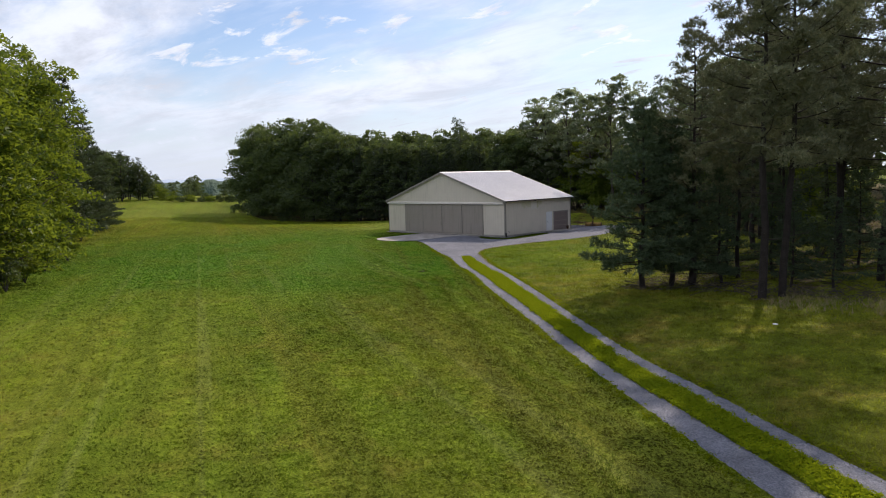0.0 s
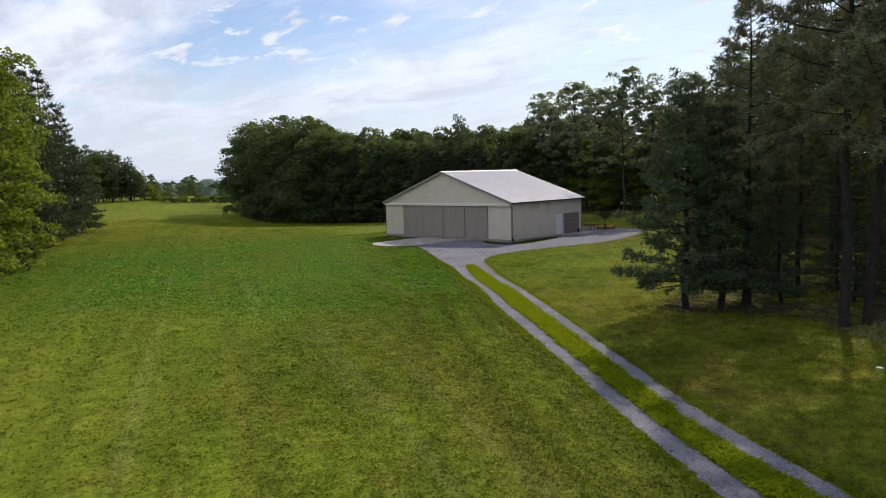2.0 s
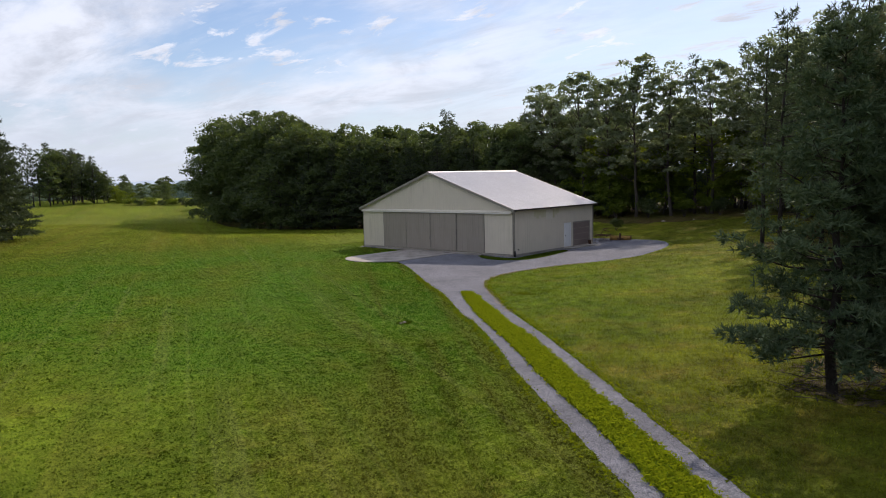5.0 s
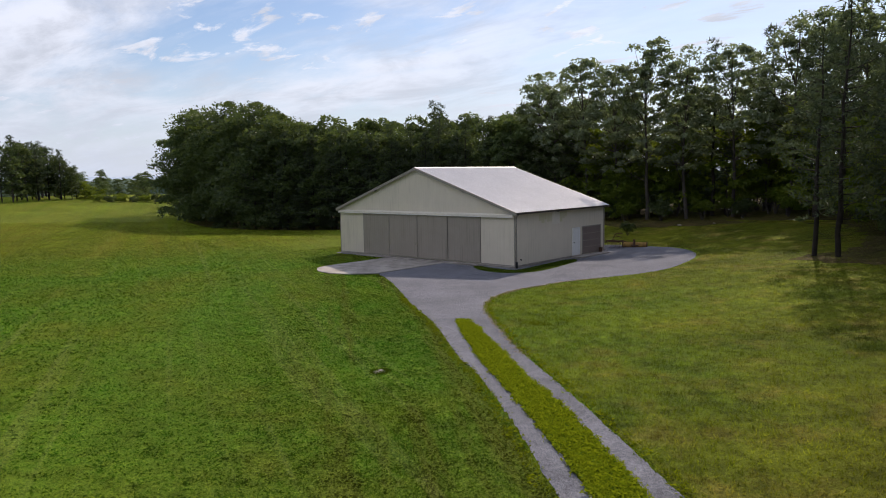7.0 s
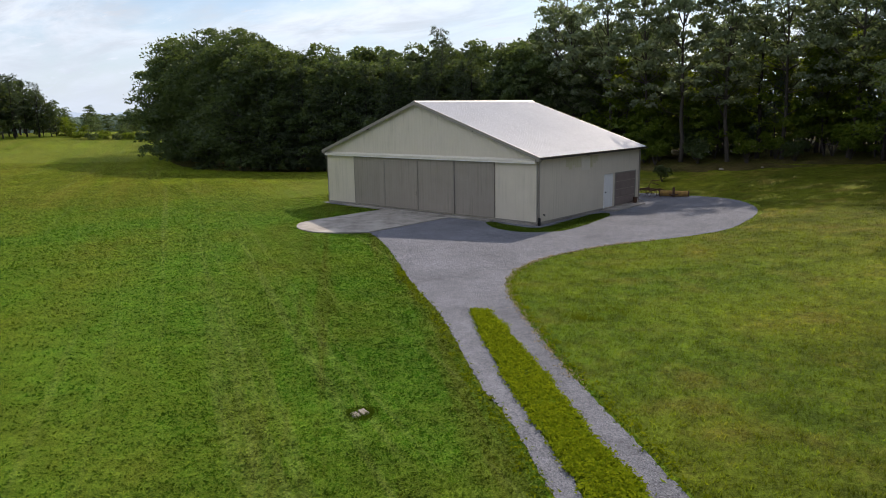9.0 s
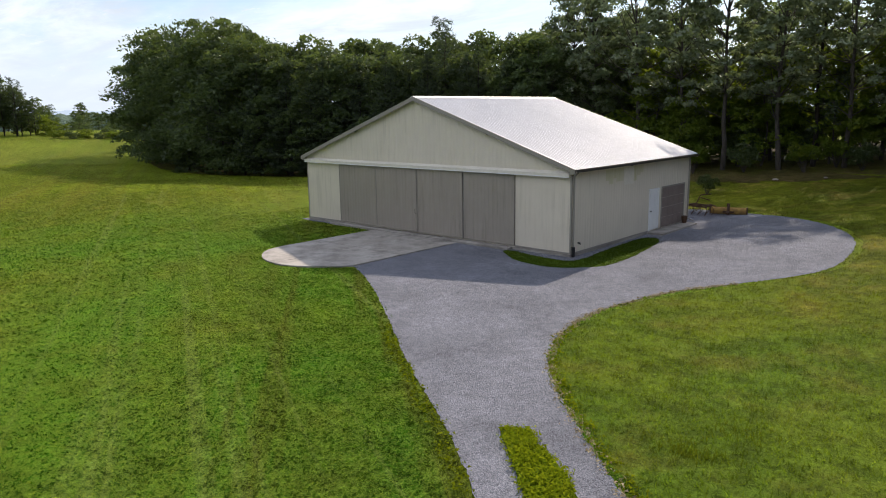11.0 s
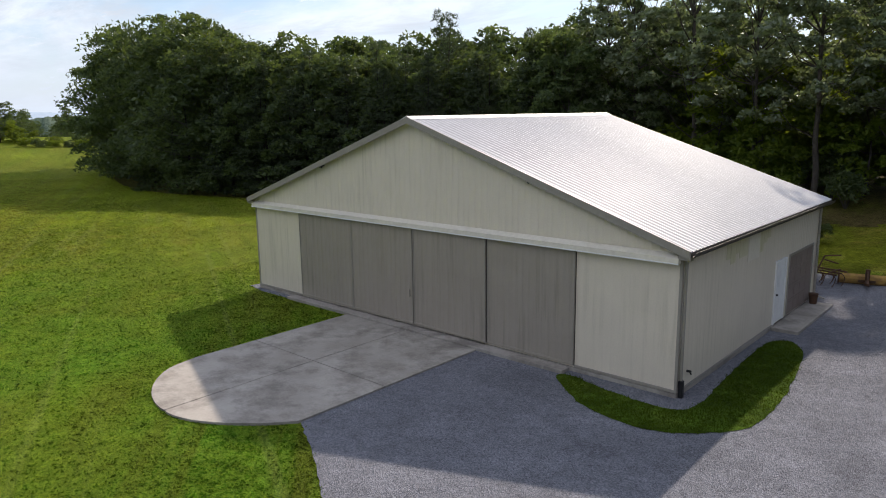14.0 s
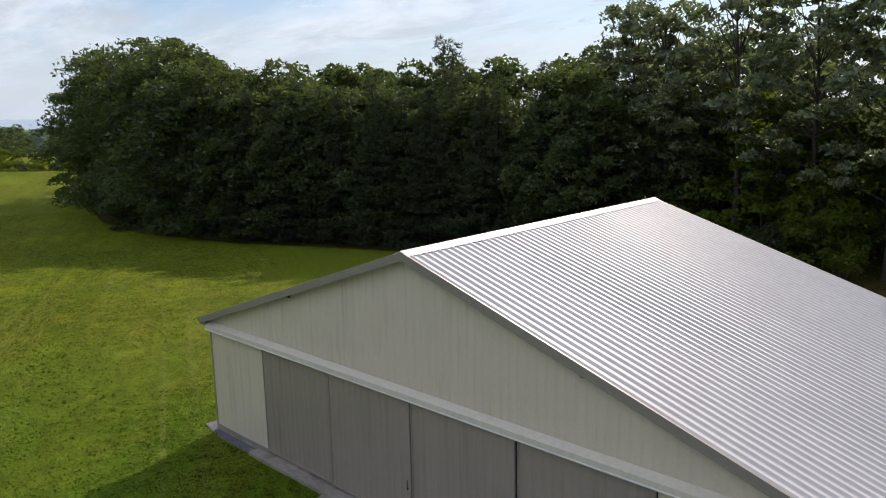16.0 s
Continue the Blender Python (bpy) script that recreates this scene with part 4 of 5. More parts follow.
def clump_points(r, at, out, n, radius):
    """Needle tufts in a loose clump: centres and axes that fan up and outwards."""
    p = unit(r, n)
    p[:, 2] = np.abs(p[:, 2]) * .8 - .15
    ax = p * .8 + out * .55 + np.array([0, 0, .3])
    return at + p * radius * r.uniform(.3, 1, (n, 1)), ax / np.linalg.norm(ax, axis=1)[:, None]


def rough_pine(name, seed, H, base, Lmax, limbs, tuft, k, mat, label, droop=0.0, low=False, clump=5, every=.42, size=.30, trunk_r=.15, twigs=True, thin=.10):
    """An irregular pine: crooked limbs of uneven length, needles in clumps towards their ends, dead stubs below."""
    r = np.random.RandomState(seed)
    root = tagged(new(name), label, "pine tree")
    wood = Wood()
    zs = np.linspace(0, H, 12)
    wob = np.cumsum(r.normal(0, .07, (12, 2)), 0)
    line = np.c_[wob, zs]
    line[0] = (0, 0, -.3)
    wood.add(line, trunk_r * np.linspace(1.2, .10, 12), 8)

    def on_trunk(z):
        return np.array([np.interp(z, zs, line[:, 0]), np.interp(z, zs, line[:, 1]), z])
    cs, ax = [], []
    lop = r.uniform(.65, 1.2, 7)
    for i in range(limbs):
        t = ((i + r.uniform(-.3, .3)) / (limbs - 1))
        t = min(1, max(0, t))
        z = H * (base + (.99 - base) * t)
        az = i * 2.39996 + r.uniform(-.7, .7)
        prof = (1.0 - .48 * t) if low else (.68 + .34 * math.sin(math.pi * min(1, t * 1.25)))
        prof *= min(1, 1.9 * (1.03 - t)) ** .75
        ln = max(.35, Lmax * prof * lop[int((az % 6.283) / 6.284 * 7)] * r.uniform(.45, 1.12))
        d = np.array([math.cos(az), math.sin(az), 0])
        side = np.array([-d[1], d[0], 0])
        rise = (r.uniform(-.08, .22) + .5 * t ** 2 - droop * (1 - t)) * ln
        s = np.linspace(0, 1, 5)
        p = on_trunk(z) + s[:, None] * d * ln + np.outer(np.cumsum(r.normal(0, .045, 5)) * s, side) * ln
        p[:, 2] += rise * s + (.12 + .18 * r.rand()) * ln * s ** 3 * (0 if low and t < .25 else 1)
        wood.add(p, np.linspace(.05, .009, 5) * (.4 + .6 * ln / Lmax), 4)
        m = max(3, int(ln / every * 1.6))
        for q in range(m):
            f = 1 - (1 - (.22 if low else .36)) * ((q + r.rand() * .6) / m) ** 1.2
            at = np.array([np.interp(f, s, p[:, c]) for c in range(3)])
            off = side * r.uniform(-1, 1) * (.18 + .50 * (1 - f)) * ln ** .8 + d * r.uniform(.0, .35) + np.array([0, 0, r.uniform(-.05, .30)])
            if twigs:
                wood.add(np.array([at, at + off]), np.array([.012, .005]), 3)
            a, b = clump_points(r, at + off, (d * .5 + off), clump, size)
            cs.append(a); ax.append(b)
    for i in range(9):
        z = H * base * r.uniform(.35, 1.0)
        az, ln = r.uniform(0, 6.28), r.uniform(.4, 1.5)
        a = on_trunk(z)
        wood.add(np.array([a, a + np.array([math.cos(az), math.sin(az), r.uniform(-.2, .15)]) * ln]), np.array([.022, .007]), 3)
    child("trunk", wood.mesh("trunk", BARK_D), root)
    child("crown", tufts(r, np.concatenate(cs), np.concatenate(ax), tuft, k, "crown", mat, thin), root)
    return root


def shrub(name, seed, R, H, per, size, mat, label):
    r = np.random.RandomState(seed)
    root = tagged(new(name), label, "shrub")
    wood = Wood()
    tips = []
    for i in range(11):
        az = i * 2.4
        q = np.array([math.cos(az) * R * r.uniform(.2, .8), math.sin(az) * R * r.uniform(.2, .8), H * r.uniform(.35, .95)])
        wood.add(np.array([(0, 0, -.1), q * .5 + np.array([0, 0, .1]), q]), np.array([.03, .02, .008]), 4)
        tips.append(q)
    pts = blob_points(r, np.array(tips), np.full(11, R * .45), per, .9)
    pts = pts[pts[:, 2] > .02]
    child("stem", wood.mesh("stem", BARK), root)
    child("foliage", leaves(r, pts, size, "foliage", mat), root)
    return root


def plant(kinds, spots, seed, lo=.85, hi=1.12, sink=0.0):
    """Copies of the kinds, in turn, at (x, y[, size]) spots on the ground."""
    rnd = random.Random(seed)
    for i, s in enumerate(spots):
        k = kinds[i % len(kinds)]
        g = rnd.uniform(lo, hi) * (s[2] if len(s) > 2 else 1)
        m = pose(s[0], s[1], height(s[0], s[1]) - sink, 0, 0, rnd.uniform(0, 360)) @ Matrix.Diagonal((g * rnd.uniform(.93, 1.07), g * rnd.uniform(.93, 1.07), g, 1))
        if k["used"]:
            copy_thing(k["ob"], m @ Matrix.Diagonal((*(1 / c for c in k["ob"].scale), 1)))
        else:
            k["ob"].matrix_basis = m
            k["used"] = True


def kind_of(ob):
    return {"ob": ob, "used": False}


OAKS = [kind_of(broadleaf("oak_tree", 11 + i, 17.0, 5.2, .10, 40, 120, .42, FOLIAGE, "tall leafy green woodland tree at the lawn's edge")) for i in range(3)]
BACK = [kind_of(broadleaf("woodland_tree", 21 + i, 17.5, 5.0, .12, 24, 52, .62, FOLIAGE, "leafy green tree inside the wood")) for i in range(2)]
BIG_OAK = [kind_of(broadleaf("oak_tree", 31 + i, 17.4, 7.4, .03, 60, 170, .42, FOLIAGE, "broad round dark-green tree with foliage to the grass")) for i in range(2)]
TALLS = [kind_of(broadleaf("woodland_tree", 41 + i, 18.5, 4.6, .34, 34, 76, .36, FOLIAGE_T, "tall slender woodland tree with bare lower trunk", trunk_r=.17, tight=.66)) for i in range(3)]
MAPLES = [kind_of(broadleaf("maple_tree", 51 + i, 17.5, 5.4, .05, 52, 150, .30, FOLIAGE_L, "bright green leafy tree beside the lawn")) for i in range(2)]
UNDER = [kind_of(broadleaf("understory_tree", 55 + i, 8.5, 3.2, .12, 20, 75, .34, FOLIAGE_L, "light green young tree below the tall trees", trunk_r=.07)) for i in range(2)]
PINES = [kind_of(rough_pine("pine_tree", 61 + i, 16.0, .34, 3.3, 54, .23, 11, NEEDLE, "tall rough pine with open tufted limbs and bare lower trunk", clump=10, every=.40, size=.40, thin=.082)) for i in range(3)]
PINES_FAR = [kind_of(rough_pine("pine_tree", 71 + i, 17.0, .14, 3.6, 48, .44, 4, NEEDLE_D, "dark green woodland pine", clump=4, every=.6, size=.42, trunk_r=.16, twigs=False)) for i in range(2)]
CONES = [kind_of(pine("white_pine", 81 + i, 18.0, .05, 5.4, 20, 6, .52, 4, NEEDLE_D, "dark layered white pine beside the lawn", shape="cone", gap=.06, dens=.75)) for i in range(2)]
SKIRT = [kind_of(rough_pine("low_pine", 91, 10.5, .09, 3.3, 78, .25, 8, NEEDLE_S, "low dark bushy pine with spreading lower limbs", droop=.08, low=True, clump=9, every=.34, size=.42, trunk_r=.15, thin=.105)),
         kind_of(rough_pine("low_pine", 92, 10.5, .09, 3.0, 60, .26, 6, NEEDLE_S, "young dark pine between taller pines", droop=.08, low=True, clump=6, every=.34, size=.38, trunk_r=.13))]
SHRUBS = [kind_of(shrub("shrub", 101 + i, 1.5, 2.2, 165, .19, FOLIAGE_L if i else FOLIAGE, "leafy undergrowth shrub at the wood's edge")) for i in range(2)]

# pines by the drive
plant(SKIRT[:1], [(38.6, -25.1, .86), (39.7, -24.3, .76)], 1, 1, 1)
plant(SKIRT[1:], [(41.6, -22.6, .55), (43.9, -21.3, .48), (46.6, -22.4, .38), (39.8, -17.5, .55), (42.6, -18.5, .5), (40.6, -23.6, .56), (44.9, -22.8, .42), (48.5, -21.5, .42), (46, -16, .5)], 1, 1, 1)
plant(PINES, [(44.8, -26.1, 1.03), (45.35, -25.3, .98), (40.4, -23.6, .79), (41.6, -20.6, .62), (47.9, -19.8, .98), (43.6, -9.5, 1.0), (53.0, -17.5, 1.05), (39.5, -8, 1.0), (45.5, -17.0, .95), (49.8, -14.5, 1.0)], 2, .96, 1.05)
plant(PINES_FAR, [(57.0, -21.0, 1.0), (64, -36, 1.0), (61, -13, 1.05), (50, -1, 1.1), (57, -2, 1.1), (64, -25, 1), (55, -25.5, 1), (49.0, -7.5, 1.02), (54.5, -9.0, 1.02), (45, -3, 1.04), (46.5, -6, 1.04), (51.5, -5, 1.04), (42, -4, 1)], 36, .92, 1.0)
# right-hand wood up to the hangar's back
plant(PINES_FAR, [(26.0, 7.0, .95), (27.4, 6.6, 1.0), (30.5, 4.5), (33.5, 1.5), (36, -2), (37.5, -7.5), (30, 10), (34, 6), (40, 0), (28.5, 14.5), (33, 13),
                          (39, 8), (46, 6), (28, 20), (34, 19), (44, 13), (54, 8), (40, -9), (34.5, -3.5, .9)], 3, .8, 1.0)
plant(TALLS, [(12.5, 31.5), (8.5, 30), (4.5, 29.5), (.5, 30.5), (17.5, 31.5), (22, 29.5), (-4, 32), (-8.5, 32.5, .97), (-12.5, 35, .95), (14, 36, .76), (6, 36, .72), (-1, 37, .8), (-8, 37, .9),
              (25, 25.5), (29, 24), (34, 25)], 4, .89, 1.02)
plant(PINES_FAR, [(10.3, 32.0, 1.0), (14.6, 35.5, 1.06), (20.5, 28.5, .9), (24, 22, .9), (30, 27, .9)], 12, 1, 1)
plant(UNDER, [(6.5, 32), (11, 33.5, 1.1), (15.5, 33), (1, 33, 1.1), (19.5, 31), (-5, 35, 1.2), (23, 27), (-12, 37, 1.2), (4, 38, 1.2), (17, 38, 1.2), (26, 28, 1.1), (8.5, 40, 1.3), (13, 41, 1.3),
              (-3, 40, 1.3), (22, 34, 1.2), (31, 22, 1.1), (28, 17, 1), (33, 14, 1), (37, 6, 1)], 13, .9, 1.1)
plant(UNDER, [(-2, 32, .95), (-6, 39, 1.1), (-10, 46, 1.2), (1.5, 29.5, .7), (-4, 35.5, 1.0), (3, 34, 1.0)], 37, 1, 1.05)
plant(BACK, [(0, 49, .8), (9, 54, .7), (20, 54, .7), (-10, 51, .8), (32, 46, .6), (44, 34, .6)], 16, .95, 1)
plant(BACK, [(5, 46, .8), (14, 47, .8), (25, 43, .8), (34, 37, .75), (42, 25, .75), (50, 18, .75), (60, 6, .75), (68, -6, .75), (48, 4, .6), (56, -5, .55), (70, -20, .75)], 31, .95, 1)
plant(SHRUBS, [(-2, 37, 1.7), (3, 36, 1.6), (8, 37, 1.7), (13, 37, 1.7), (18, 35, 1.7), (23, 32, 1.7), (27, 31, 1.7), (31, 26, 1.6), (32, 18, 1.6), (36, 12, 1.6), (34, 22, 1.6), (29, 14, 1.4),
               (42, -2, 1.4), (46, -4, 1.4), (50, -8, 1.3), (54, -12, 1.3), (47, -13, .7), (51, -18, .7), (43, -12, 1.0), (59, -16, 1.3), (40, 4, 1.5)], 32)
plant(SHRUBS, [(-1, 28.5, 1.2), (2, 30.5, 1.4), (-4, 36, 1.8), (-8, 40, 1.9), (-3, 43, 2.0), (-12, 46, 2.0), (4, 41, 1.9), (10, 43, 1.9), (17, 42, 1.9), (22, 38, 1.8)], 33)
# wood behind the hangar and along the lawn
plant(BIG_OAK, [(-64, 27.5, 1.14), (-86, 29.5, 1.12), (-55, 26, .98), (-75, 28.5, 1.18)], 5, 1, 1)
plant(OAKS, [(-97, 33, 1.08), (-92, 36, 1.12)], 26, 1, 1)
plant(OAKS, [(-48, 26.5, .84), (-43, 27.5, .85), (-38, 29, .83), (-33.5, 30.5, .77), (-29, 31.5, .76), (-23, 32, .72), (-18, 33, .70), (-13, 33.5, .68), (-8, 33.5, .62),
             (-50, 30.5, .96), (-40, 33, .90), (-26, 36, .82), (-19, 38, .80), (-34, 35, .86), (-60, 34, 1.02)], 6, .96, 1.04)
plant(BACK, [(-73, 37), (-52, 38), (-45, 40, .98), (-37, 42, .92), (-30, 43, .88), (-22, 44, .84), (-15, 44, .80), (-88, 44), (-112, 47, .85), (-66, 44), (-57, 45), (-46, 48, .95), (-36, 50, .85),
             (-26, 53, .85), (-100, 52), (-122, 52, .8), (-80, 36, 1), (-96, 43)], 17, .92, 1.0)
plant(BACK, [(-42, 35, .94), (-35, 36, .90), (-29, 37, .88), (-23, 37, .86), (-16, 38, .84), (-50, 33, .97), (-46, 36, .95), (-32, 40, .92), (-10, 40, .82), (-3, 40, .78), (-6, 44, .8), (2, 45, .8),
             (-20, 41, .84), (-13, 41, .80)], 34, .95, 1.02)
plant(PINES_FAR, [(-28.0, 33.8, .94), (-46, 25.5, .80), (-33, 29, .82), (-21, 31.0, .76), (-15, 32, .72), (-51, 24.5, .86), (-58.0, 23.5, .9), (-40, 27, .84), (-36.5, 28.5, .78), (-25, 30.0, .8), (-43, 26.5, .75),
                  (-30, 30, .76), (-18, 32, .78), (-61.5, 23.5, .8), (-54, 24, .7)], 7, 1, 1)
plant(PINES_FAR, [(-33.5, 38.4, 1.03)], 38, 1, 1)
plant(OAKS, [(-16.4, 31, .78), (-13, 30, .72)], 39, 1, 1)
plant(CONES, [(-46, 25.4, .66), (-41, 27.0, .70), (-36.5, 28.2, .64), (-31.5, 28.8, .68), (-27, 29.6, .66), (-22, 30.2, .64), (-16.5, 30.6, .62), (-51, 24.6, .66), (-70, 25, .5)], 40, .95, 1.05)
# left-hand trees
plant(MAPLES, [(-60, 29.5, 1.02)], 22, 1, 1)
plant(MAPLES, [(1.5, -45.5, .94), (-5.5, -42.0, .96), (8, -50, 1.03), (-2, -50, 1.08), (-13, -39, .95), (-20, -38, .93), (15, -53, .98)], 8, 1, 1)
plant(CONES, [(-44.8, -25.0, 1.12), (-38, -28, 1.06), (-50.0, -21.0, .88), (-32, -31, 1.08), (-26, -34, 1.08), (-53, -18.5, .66), (-40, -33, 1.08), (-48, -30, 1.08)], 9, 1, 1)
plant(PINES_FAR, [(-150, 18, .86), (-155, 23, .84), (-160, 27, .84), (-166, 30, .8), (-158, 15, .9), (-172, 34, .76), (-145, 12, .84), (-166, 22, .88), (-178, 38, .72), (-140, 7, .82), (-148, 4, .9),
                          (-152, 12, .86), (-162, 21, .86), (-153, 20, .8), (-164, 28, .78), (-170, 31, .74), (-147, 14, .8), (-157, 24.5, .8), (-152, 25.8, .78), (-151, 29, .62), (-150, 31.5, .5), (-156, 27, .76), (-149, 27.5, .68), (-148, 22, .8), (-151, 23, .82)], 14, .95, 1.05)
plant(UNDER, [(-150, 33.5, .62), (-149, 35.2, .5), (-148, 37, .42), (-153, 34.5, .65), (-146, 33.5, .4)], 28, 1, 1, 1.0)
plant(BACK, [(-182, 42, .5), (-190, 47, .46), (-176, 30, .75), (-200, 52, .5), (-135, 0, .8), (-125, -6, .8), (-60, -26, .7), (-170, 26, .8), (-186, 36, .6)], 10, 1, 1)
plant(SHRUBS, [(6.5, -45.5, .9), (3, -43.5, .8), (-3, -40.5, .8), (-9, -37, .8), (-14, -36, .8), (-28, -29.5, .8), (9, -47.5, 1), (-170, 32, 1.5), (-180, 38, 1.9), (-188, 43, 2.0), (-36, -26, .7),
               (3, 27.5, .8), (6.5, 28.5, .8), (10.5, 29, .8), (14, 30, .9), (18, 30), (22, 27.5), (25, 22.5), (1, 29.5), (12, 31.5), (5, 31.5, 1.2), (16, 33, 1.3), (-8, 32, 1.4), (20, 31, 1.3),
               (9, 34, 1.4), (28, 22, 1.3), (29.5, 11, 1.0), (32, 8, 1.1), (35, 3, 1.1), (38, -2, 1.1), (42, -9, .9), (47, -10, .9), (50, -14, .8), (55, -16, 1), (6.9, 20.6, .5)], 11)
plant(SHRUBS, [(-139, 35, 1.1), (-138, 37.5, 1.0), (-137, 40, 1.1), (-136, 42.5, 1.0), (-135, 45, 1.2), (-141, 33.5, 1.2), (-139, 43, 1.3), (-142, 39, 1.2), (-134, 47.5, 1.2)], 29, sink=.9)
plant(BACK, [(-153, 24, .74), (-151, 28, .6), (-150, 30.5, .46), (-156, 21, .8), (-149, 20, .76), (-154, 29, .62), (-146, 16, .76)], 35, 1, 1)
# far trees beyond the end of the lawn
plant(BACK, [(-270, 70, .62), (-262, 84, .6), (-285, 92, .7), (-274, 106, .7), (-292, 116, .75), (-280, 128, .75), (-300, 78, .7), (-310, 104, .8), (-318, 130, .85), (-250, 96, .5), (-256, 112, .55),
             (-296, 60, .65), (-240, 78, .42), (-232, 70, .4), (-246, 88, .45), (-225, 62, .42), (-265, 98, .6), (-276, 80, .62), (-290, 102, .7), (-305, 118, .8), (-330, 112, .9), (-325, 92, .85)], 15, .95, 1.1)

# ---- far country ----
def ridge(name, mat, base, length, angle, top, rough, seed, label, n=160):
    """A long wooded rise with an uneven skyline."""
    v = []
    ca, sa = math.cos(angle), math.sin(angle)
    for i in range(n + 1):
        s = (i / n - .5) * length
        h = top * (.75 + .35 * noise.noise((s / length * 5, seed, 0))) + rough * (noise.noise((s / 9.0, seed, 3)) + .6 * noise.noise((s / 4.0, seed, 7)))
        for d, k in ((-.3, 0), (-.12, .62), (0, 1), (.3, .9), (1.0, 0)):
            dd = d * length * .16 + rough * 3 * noise.noise((s / 7, seed, d * 9))
            v.append((base[0] + ca * s - sa * dd, base[1] + sa * s + ca * dd, -8 + (h + 8) * k + rough * noise.noise((s / 5, d * 20, seed)) * (k > 0)))
    f = [(5 * i + j, 5 * i + 5 + j, 5 * i + 6 + j, 5 * i + 1 + j) for i in range(n) for j in range(4)]
    return tagged(new(name, quick_mesh(name, v, f, mat, False)), label, "woods", kind="stuff")


ridge("far_woods", FAR_WOOD, (-430, 180), 420, radians(60), 11, 2.2, 3, "distant wooded rise beyond the lawn", 260)
ridge("far_hills", HAZED_HILL, (-2900, 1000), 3800, radians(71), 40, 4, 8, "faint hills on the horizon with blue haze in their colour")

# ---- loose things ----
# flat well cover in the lawn
cover = tagged(new("stone_cover"), "two pale flat stone slabs set in the lawn", "stone cover")
cover.matrix_basis = pose(20.05, -22.75, height(20.05, -22.75), 2, -2, 78)
for x0, x1, z1 in ((-.19, -.012, .05), (.012, .19, .06)):
    bm = box(x0, x1, -.15, .15, -.05, z1, .02)
    r = random.Random(int(x1 * 100))
    for v in bm.verts:
        v.co += Vector((r.uniform(-.012, .012), r.uniform(-.012, .012), r.uniform(-.006, .006)))
    part("stone", bm, ROCK, cover)

# yellow grader blade at the edge of the gravel
gz = height(10.4, 15.2) + .03
blade = tagged(new("grader_blade"), "yellow tractor grader blade with a rusty hitch, on gravel", "grader blade")
blade.matrix_basis = pose(10.35, 15.15, gz, 0, 0, 14)
bm = bmesh.new()
prof = [(.10, 0), (.03, .10), (0, .22), (.02, .34), (.08, .42), (.10, .41), (.045, .33), (.025, .22), (.055, .11), (.125, .01)]
ends = [[bm.verts.new((x, y, z)) for y, z in prof] for x in (-.98, .98)]
for i in range(len(prof)):
    j = (i + 1) % len(prof)
    bm.faces.new((ends[0][i], ends[0][j], ends[1][j], ends[1][i]))
bm.faces.new(ends[0][::-1]); bm.faces.new(ends[1])
bmesh.ops.recalc_face_normals(bm, faces=bm.faces)
part("mouldboard", bm, YELLOW, blade)
part("cutting_edge", box(-1.0, 1.0, .085, .105, 0, .10, .003), RUST, blade, "rusty cutting edge")
part("beam", rod((-.75, .16, .34), (.75, .16, .34), .05), YELLOW, blade)
part("hitch_post", box(-.08, .08, -.14, -.02, .0, .66, .008), RUST, blade, "rusty hitch post")
part("drawbar", box(-.06, .06, -.75, -.14, .12, .22, .006), RUST, blade)
part("brace", rod((0, -.68, .2), (0, -.10, .62), .025), RUST, blade)
part("pivot_plate", box(-.30, .30, -.02, .02, .10, .20, .005), RUST, blade)
part("end_plate", box(-1.02, -.96, -.02, .20, .0, .44, .005), RUST, blade)
part("end_plate", box(.96, 1.02, -.02, .20, .0, .44, .005), RUST, blade)
part("foot", box(.70, .80, .1, .26, .0, .3, .006), RUST, blade)

# rusty cultivator beside it
tz = height(8.6, 14.8) + .03
tiller = tagged(new("cultivator"), "old rusty farm cultivator with curved tines on gravel", "cultivator")
tiller.matrix_basis = pose(8.75, 14.7, tz, 0, 0, -12)
for y in (-.35, .1, .55):
    part("tool_bar", box(-.8, .8, y - .03, y + .03, .48, .54, .004), RUST, tiller)
for x in (-.5, .5):
    part("side_bar", box(x - .03, x + .03, -.4, .6, .54, .59, .004), RUST, tiller)
for y in (-.35, .1, .55):
    for i in range(4):
        x = -.66 + i * .44 + (.15 if y == .1 else 0)
        w = Wood()
        s = np.linspace(0, 1, 7)
        w.add(np.c_[np.full(7, x), y + .26 * np.sin(s * math.pi), .50 - .50 * s], np.full(7, .018), 5)
        child("tine", w.mesh("tine", RUST), tiller)
part("mast", rod((0, -.35, .5), (.12, .0, 1.15), .03), RUST, tiller)
part("lift_arm", rod((.12, 0, 1.15), (.65, .25, 1.22), .03), RUST, tiller)
part("lift_arm", rod((.12, 0, 1.0), (.55, .3, .85), .03), RUST, tiller)
part("lower_link", rod((-.4, -.35, .5), (-.5, -.9, .35), .025), RUST, tiller)
part("lower_link", rod((.4, -.35, .5), (.5, -.9, .35), .025), RUST, tiller)

# bucket by the overhead door
pail = tagged(new("bucket"), "dark rusty bucket standing on the door pad", "bucket")
pail.location = (9.42, 11.2, 0.0)
bm = bmesh.new()
bmesh.ops.create_cone(bm, cap_ends=True, segments=16, radius1=.12, radius2=.16, depth=.36, matrix=pose(0, 0, .18))
part("body", bm, RUST, pail)
part("rim", rod((0, 0, .35), (0, 0, .375), .17, .17, 16), RUST, pail)

